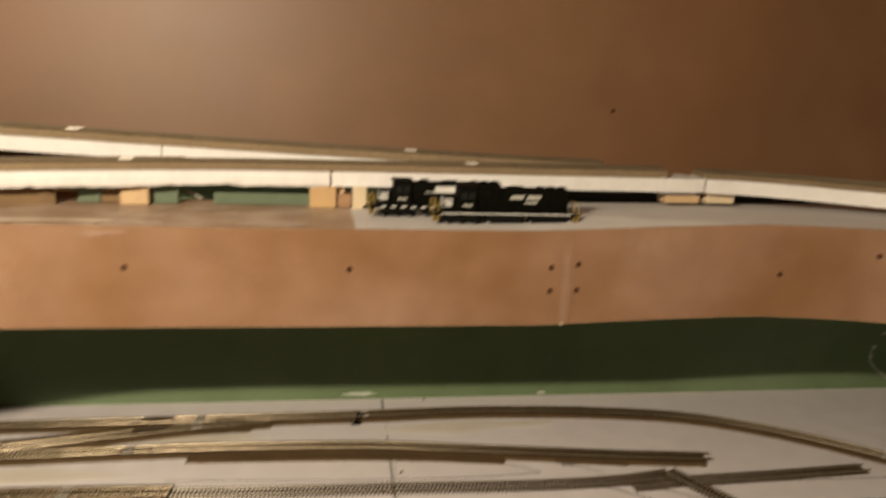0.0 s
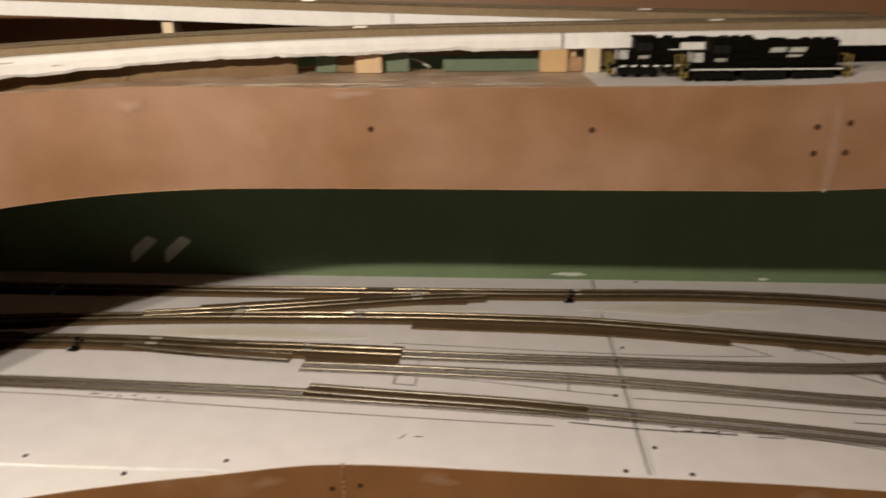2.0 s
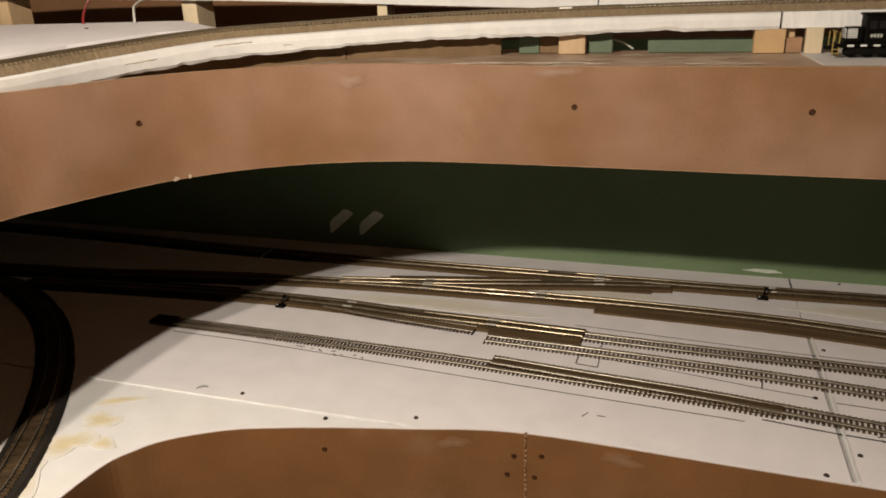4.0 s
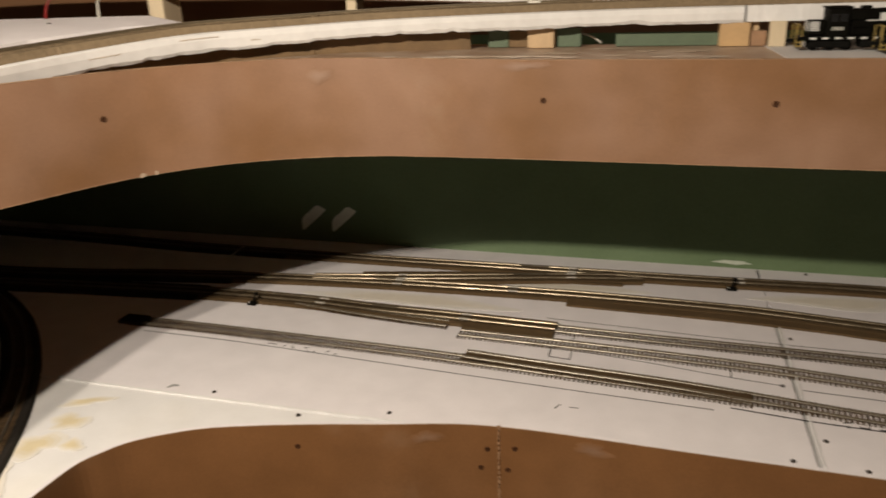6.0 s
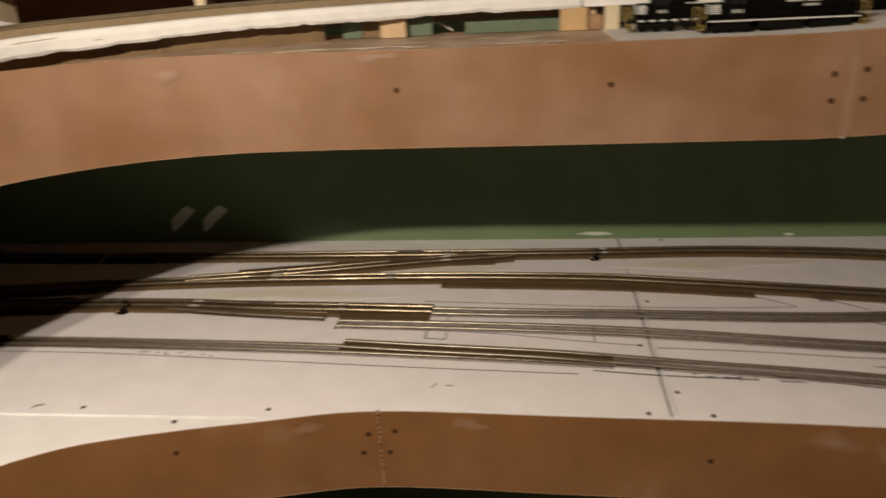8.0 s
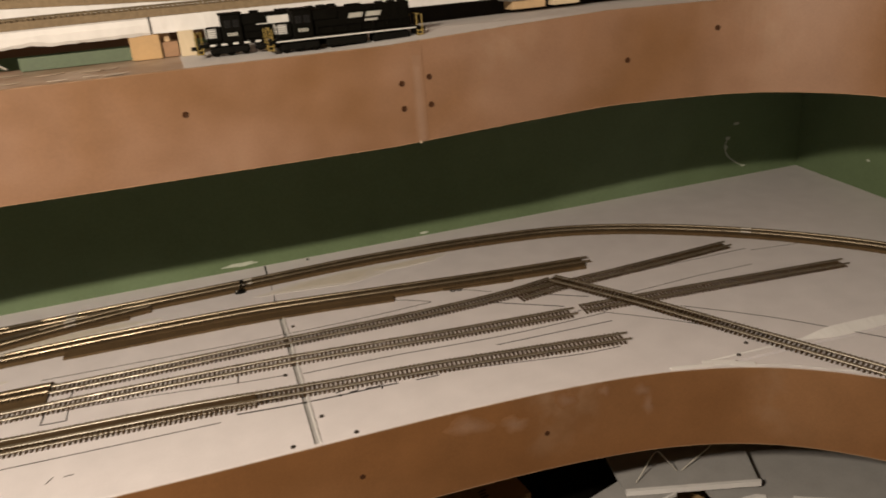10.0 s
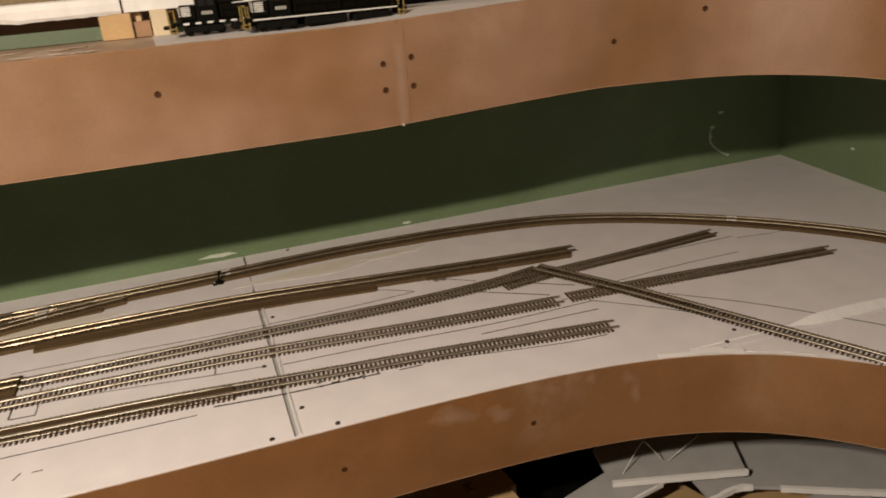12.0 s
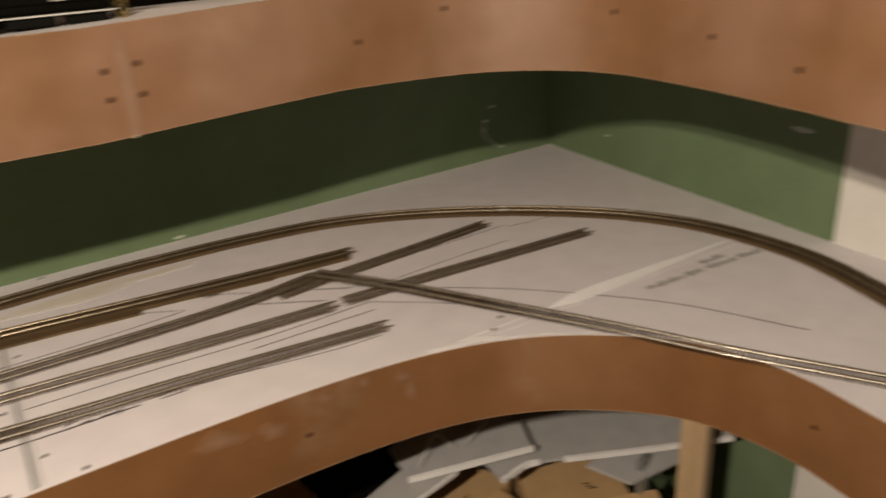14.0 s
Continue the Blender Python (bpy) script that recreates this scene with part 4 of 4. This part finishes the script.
# this block wears the dull riser colour in place of falling shade
post(-0.366, -0.150, 0.026, 0.030, 0.3955, 0.4225, RISER, "brown wood block under the foam ramp, coloured darker for shade")
post(-0.334, -0.164, 0.034, 0.036, 0.3955, 0.4225, WOOD, "short pine block under the foam ramp")
post(-0.100, -0.168, 0.034, 0.036, 0.3955, 0.4235, CARD, "short pine block under the foam ramp")
post(-0.053, -0.188, 0.018, 0.012, 0.3957, 0.4245, WOOD_PALE, "pale upright pine stick under the foam ramp")
post(-0.0725, -0.166, 0.018, 0.03, 0.3955, 0.4130, FILLER, "reddish brown wood scrap beside the pine stick")
post(-0.078, -0.150, 0.012, 0.05, 0.405, 0.4235, WOOD, "pine cleat under the foam ramp")
post(-0.640, -0.225, 0.020, 0.016, 0.3845, 0.4130, RISER, "short pine block under the curved foam ramp")
post(-0.610, -0.128, 0.015, 0.030, 0.3845, 0.4650, WOOD_PALE, "pine post under the upper ramp")
post(-0.925, -0.130, 0.026, 0.045, 0.3845, 0.4780, WOOD_PALE, "pine post under the upper ramp")
post(-1.25, -0.17, 0.026, 0.045, 0.3845, 0.4890, WOOD, "pine post under the upper ramp")
post(0.455, -0.165, 0.040, 0.018, 0.3957 + rise(0.44), 0.4240, WOOD_PALE, "pale pine block under the ramp joint")
post(0.395, -0.150, 0.05, 0.04, 0.418, 0.4245, FOAM_CUT, "white foam shim under the ramp joint")
post(0.40, -0.155, 0.05, 0.03, 0.3957 + rise(0.4), 0.4178, WOOD, "brown wood block under the ramp joint")
post(-0.306, -0.138, 0.056, 0.026, 0.4432, 0.4489, WOOD_PALE, "pale splice plate under the upper ramp joint")

# ---------- locomotives ----------
def locomotive(x0, y, z, length, label, stripe):
    t = thing("model_locomotive", (x0 + length / 2, y, z), label, "model locomotive", "black model locomotives")
    L, w = length, 0.0150
    fz = z + 0.0115
    bm = block(x0 + 0.006, x0 + L - 0.006, y - w, y + w, fz, fz + 0.0040, 0.0006)
    add(bm, block(x0 + 0.004, x0 + 0.008, y - w * 0.95, y + w * 0.95, z + 0.004, fz + 0.003, 0.0006))
    add(bm, block(x0 + L - 0.008, x0 + L - 0.004, y - w * 0.95, y + w * 0.95, z + 0.004, fz + 0.003, 0.0006))
    part("frame", bm, BLACK, t)
    part("fuel_tank", block(x0 + L * 0.37, x0 + L * 0.63, y - w * 0.9, y + w * 0.9, z + 0.003, fz, 0.002), BLACK_DULL, t)
    hood = block(x0 + L * 0.30, x0 + L - 0.014, y - 0.0095, y + 0.0095, fz + 0.004, fz + 0.0315, 0.0014)
    add(hood, block(x0 + L * 0.30, x0 + L * 0.46, y - 0.0115, y + 0.0115, fz + 0.020, fz + 0.0310, 0.001))
    for k in range(9):
        xx = x0 + L * 0.50 + k * 0.0088
        add(hood, block(xx, xx + 0.0006, y - 0.0100, y - 0.0094, fz + 0.006, fz + 0.028))
    for k in range(3):
        xx = x0 + L * 0.74 + k * 0.013
        f = rod((xx, y, fz + 0.031), (xx, y, fz + 0.0335), 0.0052, 16)
        add(hood, f)
    add(hood, block(x0 + L * 0.36, x0 + L * 0.42, y - 0.004, y + 0.004, fz + 0.031, fz + 0.0345, 0.001))
    add(hood, block(x0 + L * 0.52, x0 + L * 0.62, y - 0.006, y + 0.006, fz + 0.031, fz + 0.0335, 0.001))
    part("long_hood", hood, BLACK, t)
    part("short_hood", block(x0 + 0.014, x0 + L * 0.175, y - 0.0100, y + 0.0100, fz + 0.004, fz + 0.0205, 0.002), BLACK, t)
    cab = block(x0 + L * 0.175, x0 + L * 0.30, y - 0.0142, y + 0.0142, fz + 0.003, fz + 0.0325, 0.0015)
    add(cab, block(x0 + L * 0.165, x0 + L * 0.31, y - 0.0150, y + 0.0150, fz + 0.0322, fz + 0.0345, 0.001))
    cabo = part("cab", cab, BLACK, t)
    for k in (0.195, 0.245):
        part("window", block(x0 + L * k, x0 + L * k + 0.0068, y - 0.0146, y - 0.0141, fz + 0.019, fz + 0.027, 0.0002), GLASS_DARK, cabo, "dark cab window")
    for k in range(4):
        part("cab_lettering", block(x0 + L * 0.205 + k * 0.0030, x0 + L * 0.205 + k * 0.0030 + 0.0020, y - 0.0147, y - 0.0141, fz + 0.0100, fz + 0.0135), DECAL_DULL, cabo, "small white lettering bar")
    # striped end boards and lit number boards
    for nm, bx in (("front", (x0 + 0.0130, x0 + 0.0142, y - 0.0092, y + 0.0092)), ("side", (x0 + 0.0155, x0 + 0.0250, y - 0.0106, y - 0.0099))):
        nb = part("striped_panel", block(bx[0], bx[1], bx[2], bx[3], fz + 0.0095, fz + 0.0190), DECAL, t, "white striped nose panel")
        for k in range(4):
            part("stripe", block(bx[0] - 0.0003, bx[1], bx[2] - 0.0003, bx[3], fz + 0.0108 + k * 0.0022, fz + 0.0115 + k * 0.0022), BLACK, nb)
    # white emblem on the hood side: plain shapes
    ex = x0 + L * 0.52 if stripe == "line" else x0 + 0.070
    em = bmesh.new()
    for dx, zz, ww, hh in (((0.0, 0.0190, 0.016, 0.0050), (0.020, 0.0190, 0.017, 0.0050), (0.018, 0.0135, 0.015, 0.0030)) if stripe == "line" else ((0.0, 0.0190, 0.052, 0.0082),)):
        b2 = block(ex + dx, ex + dx + ww, y - 0.0106, y - 0.0101, fz + zz, fz + zz + hh)
        for v in b2.verts:
            v.co.x += (v.co.z - fz - zz) * 0.45
        add(em, b2)
    part("emblem", em, DECAL_DULL if stripe == "line" else DECAL, t, "white emblem of plain slanted shapes")
    if stripe == "line":
        part("sill_stripe", block(x0 + 0.012, x0 + L - 0.010, y - w - 0.0005, y - w + 0.0001, fz + 0.0012, fz + 0.0026), DECAL, t, "thin white sill stripe")
    else:
        for k in range(12):
            xx = x0 + 0.016 + k * (L - 0.03) / 12
            part("sill_dash", block(xx, xx + 0.0062, y - w - 0.0005, y - w + 0.0001, fz + 0.0008, fz + 0.0028), DECAL, t, "white sill dash")
    for xx in (x0 + L * 0.21, x0 + L * 0.79):
        tr = part("truck", block(xx - 0.021, xx + 0.021, y - 0.0130, y + 0.0130, z + 0.003, fz - 0.001, 0.0012), BLACK_DULL, t)
        for dx in (-0.0165, 0.0, 0.0165):
            part("wheel", rod((xx + dx, y - 0.0095, z + 0.0060), (xx + dx, y + 0.0095, z + 0.0060), 0.0058, 18), BLACK_DULL, tr)
            part("journal_box", block(xx + dx - 0.003, xx + dx + 0.003, y - 0.0143, y - 0.0128, z + 0.004, z + 0.009, 0.0006), BLACK_DULL, tr)
    for s, xx in ((-1, x0 + 0.005), (1, x0 + L - 0.005)):
        part("coupler", block(min(xx, xx + s * 0.010), max(xx, xx + s * 0.010), y - 0.0028, y + 0.0028, z + 0.0085, z + 0.0125, 0.0008), BLACK_DULL, t)
        steps = bmesh.new()
        for yy in (y - w + 0.001, y + w - 0.001):
            for zz in (0.005, 0.009):
                add(steps, block(xx - 0.0035, xx + 0.0035, yy - 0.0018, yy + 0.0018, z + zz, z + zz + 0.0008))
            add(steps, rod((xx - 0.003, yy, z + 0.004), (xx - 0.003, yy, fz + 0.016), 0.0006, 6))
            add(steps, rod((xx + 0.003, yy, z + 0.004), (xx + 0.003, yy, fz + 0.016), 0.0006, 6))
        add(steps, rod((xx, y - w + 0.001, fz + 0.016), (xx, y + w - 0.001, fz + 0.016), 0.0006, 6))
        part("steps_and_rail", steps, BRASS, t, "yellowish end steps and handrail")
    rail = bmesh.new()
    for yy in (y - w + 0.0008, y + w - 0.0008):
        add(rail, rod((x0 + L * 0.31, yy, fz + 0.014), (x0 + L - 0.010, yy, fz + 0.014), 0.0004, 6))
        for k in range(8):
            xx = x0 + L * 0.32 + k * (L * 0.62) / 7
            add(rail, rod((xx, yy, fz + 0.003), (xx, yy, fz + 0.014), 0.0004, 6))
    part("side_handrail", rail, BLACK, t)
    return t


locomotive(0.028, -0.285, 0.3958, 0.180, "black model diesel locomotive with white emblem and sill stripe", "line")
locomotive(-0.045, -0.240, 0.3958, 0.180, "black model diesel locomotive with dashed white sill", "dash")

# ---------- store under the deck ----------
def sheet(name, outline, z, h, material, label, edge=None):
    t = thing(name, (outline[0][0], outline[0][1], z), label, "foam sheet", "foam offcuts under the deck")
    part("sheet", slab(outline, z, z + h), material, t)
    return t


s1 = sheet("foam_offcut", [(0.457, -0.341), (0.654, -0.403), (0.700, -0.300), (0.715, -0.255), (0.576, -0.235), (0.470, -0.262)], -0.312, 0.006, FOAM_GREY, "long grey foam board strip with a white cut edge")
part("cut_edge", sweep(curve([(0.457, -0.3435), (0.56, -0.3755), (0.656, -0.4055)]), bar(-0.003, 0.003, -0.3130, -0.3040), 0.0003), FOAM_BRIGHT, s1, "white cut edge")
s3 = sheet("foam_offcut", [(0.381, -0.330), (0.416, -0.380), (0.533, -0.362), (0.60, -0.340), (0.485, -0.300)], -0.3240, 0.006, FOAM_GREY, "grey foam board offcut with a white cut edge")
part("cut_edge", sweep(curve([(0.416, -0.3815), (0.47, -0.3745), (0.533, -0.3640)]), bar(-0.0015, 0.0015, -0.3245, -0.3175), 0.0003), FOAM_BRIGHT, s3, "white cut edge")
s2 = sheet("foam_offcut", [(0.585, -0.410), (0.64, -0.405), (0.695, -0.432), (0.82, -0.50), (0.945, -0.565), (0.99, -0.52), (0.94, -0.40), (0.80, -0.27), (0.66, -0.25), (0.59, -0.34)], -0.336, 0.006, FOAM_GREY, "large grey foam board with a white cut edge")
part("cut_edge", sweep(curve([(0.585, -0.412), (0.64, -0.407), (0.66, -0.415)]), bar(-0.003, 0.003, -0.3370, -0.3280), 0.0008), FOAM_BRIGHT, s2, "white torn edge")
part("cut_edge", sweep(curve([(0.695, -0.434), (0.82, -0.502), (0.947, -0.567)]), bar(-0.003, 0.003, -0.3370, -0.3280), 0.0003), FOAM_BRIGHT, s2, "white cut edge")
sheet("foam_offcut", [(0.74, -0.44), (0.765, -0.515), (0.90, -0.53), (0.90, -0.42)], -0.369, 0.006, FOAM_GREY, "grey foam board below the others")


def carton(x, y, z, w, d, h, turn, label):
    t = thing("cardboard_box", (x, y, z), label, "box", "cartons under the deck")
    part("carton", block(x - w / 2, x + w / 2, y - d / 2, y + d / 2, z, z + h, 0.002, turn), CARD, t)
    part("flap", block(x - w / 2, x + w / 2, y - d / 2 - 0.05, y - d / 2, z + h - 0.004, z + h, 0.001, turn, 12), CARD, t)
    for k in range(3):
        part("print_bar", block(x + 0.004, x + 0.018 - 0.003 * (k % 2), y - d / 2 + 0.030 + k * 0.007, y - d / 2 + 0.0325 + k * 0.007, z + h, z + h + 0.0008, 0, turn), TIE, t, "dark printed bar")
    return t


shelf = tagged(part("under_shelf", block(-0.2, 0.93, -0.50, 0.10, -0.72, -0.70, 0.002), WOOD), "wooden shelf under the layout", "shelf")
carton(0.56, -0.30, -0.70, 0.16, 0.14, 0.28, 20, "brown cardboard carton under the foam sheets")
carton(0.74, -0.40, -0.70, 0.17, 0.15, 0.285, -25, "open brown cardboard carton under the foam sheets")
carton(0.255, -0.19, -0.70, 0.15, 0.14, 0.36, 8, "tall shaded brown carton on the shelf")
leg = part("bench_leg", block(0.812, 0.852, -0.60, -0.56, FZ, -0.076, 0.002, 20), WOOD)
tagged(leg, "pine bench leg under the lower deck", "bench leg")
for x, y, z, l, turn in ((0.215, -0.345, -0.304, 0.060, 20), (0.315, -0.350, -0.306, 0.030, -30), (0.345, -0.365, -0.310, 0.030, 50)):
    t = thing("hand_clamp", (x, y, z), "yellow and black plastic hand clamp", "clamp", "clamps on the shelf")
    part("jaw", block(x - l / 2, x + l / 2, y - 0.004, y + 0.004, z, z + 0.009, 0.003, turn), YELLOW, t)
    part("grip", block(x - l / 2 - 0.03, x - l / 2 + 0.01, y - 0.005, y + 0.005, z - 0.004, z + 0.010, 0.004, turn), BLACK_DULL, t)
bag = bmesh.new()
bmesh.ops.create_icosphere(bag, subdivisions=4, radius=1)
for v in bag.verts:
    f = 1 + 0.22 * noise.noise(v.co * 1.7) + 0.08 * noise.noise(v.co * 5)
    v.co = Vector((0.285 + v.co.x * 0.115 * f, -0.350 + v.co.y * 0.050 * f, -0.490 + max(-0.98, v.co.z) * 0.200 * f))
tagged(part("cloth_bag", bag, BLUE), "crumpled dark navy cloth bag on the shelf", "bag")
sack = bmesh.new()
bmesh.ops.create_icosphere(sack, subdivisions=4, radius=1)
for v in sack.verts:
    f = 1 + 0.20 * noise.noise(v.co * 1.9 + Vector((3, 1, 2))) + 0.09 * noise.noise(v.co * 6)
    v.co = Vector((0.475 + v.co.x * 0.145 * f, -0.055 + v.co.y * 0.11 * f, -0.44 + max(-0.92, v.co.z) * 0.27 * f))
tagged(part("plastic_sack", sack, BLACK_DULL), "crumpled black plastic sack on the shelf", "sack")
dark = thing("tool_case", (0.1, -0.3, -0.70), "black plastic tool case on the shelf", "tool case")
part("case_body", block(-0.05, 0.22, -0.44, -0.16, -0.70, -0.52, 0.012, 6), BLACK_DULL, dark)
part("case_handle", rod((0.03, -0.45, -0.55), (0.14, -0.44, -0.55), 0.008), BLACK_DULL, dark)
# wires
def wire(points, r, material, label):
    c = bpy.data.curves.new("tmp", "CURVE")
    c.dimensions, c.bevel_depth, c.bevel_resolution = "3D", r, 3
    sp = c.splines.new("NURBS")
    sp.points.add(len(points) - 1)
    for q, p_ in zip(sp.points, points):
        q.co = (*p_, 1)
    sp.use_endpoint_u, sp.order_u = True, 3
    o = new("tmp", c)
    bpy.context.view_layer.update()
    me = bpy.data.meshes.new_from_object(o.evaluated_get(bpy.context.evaluated_depsgraph_get()))
    bpy.data.objects.remove(o)
    me.materials.append(material)
    return tagged(new("wire", me), label, "wire", "loose wires")


wire([(-0.953, -0.245, 0.4480), (-0.957, -0.240, 0.460), (-0.975, -0.215, 0.475), (-0.990, -0.160, 0.4825)], 0.0018, WIRE_W, "thin white wire hanging down from the upper ramp")
wire([(-1.045, -0.245, 0.4480), (-1.055, -0.235, 0.465), (-1.085, -0.175, 0.4870)], 0.0018, WIRE_R, "thin red wire hanging down from the upper ramp")
wire([(-0.50, -0.135, 0.398), (-0.505, -0.150, 0.412), (-0.515, -0.16, 0.420)], 0.0014, WIRE_W, "short white wire under the foam ramp")
wire([(-0.30, -0.13, 0.41), (-0.275, -0.15, 0.412), (-0.26, -0.14, 0.398)], 0.0012, WIRE_W, "short white wire under the foam ramp")
wire([(0.480, -0.335, -0.3045), (0.500, -0.335, -0.272), (0.515, -0.335, -0.250), (0.530, -0.335, -0.272), (0.554, -0.335, -0.3040)], 0.0008, WIRE_W, "thin pale wire bent up over the foam sheets")
wire([(0.560, -0.338, -0.3045), (0.59, -0.336, -0.288), (0.623, -0.335, -0.274), (0.68, -0.30, -0.20), (0.70, -0.28, -0.076)], 0.0008, WIRE_W, "thin pale wire bent up over the foam sheets")

grey = part("metal_upright", block(0.795, 0.822, -0.505, -0.495, FZ, -0.345, 0.001, 15), STEEL)
tagged(grey, "grey metal upright leaning beside the bench leg", "upright")
# two thin pale slivers, tilted up slightly from the deck
for a0, a1 in (((-0.949, -0.034, 0.0), (-0.942, 0.027, 0.0)), ((-0.87, 0.011, 0.0), (-0.845, 0.057, 0.0))):
    tagged(part("wire", rod((a0[0], a0[1], 0.0012), (a1[0], a1[1], 0.0075), 0.0011, 6), WIRE_W), "short thin pale sliver lying beside the shaded track", "wire", "loose wires")
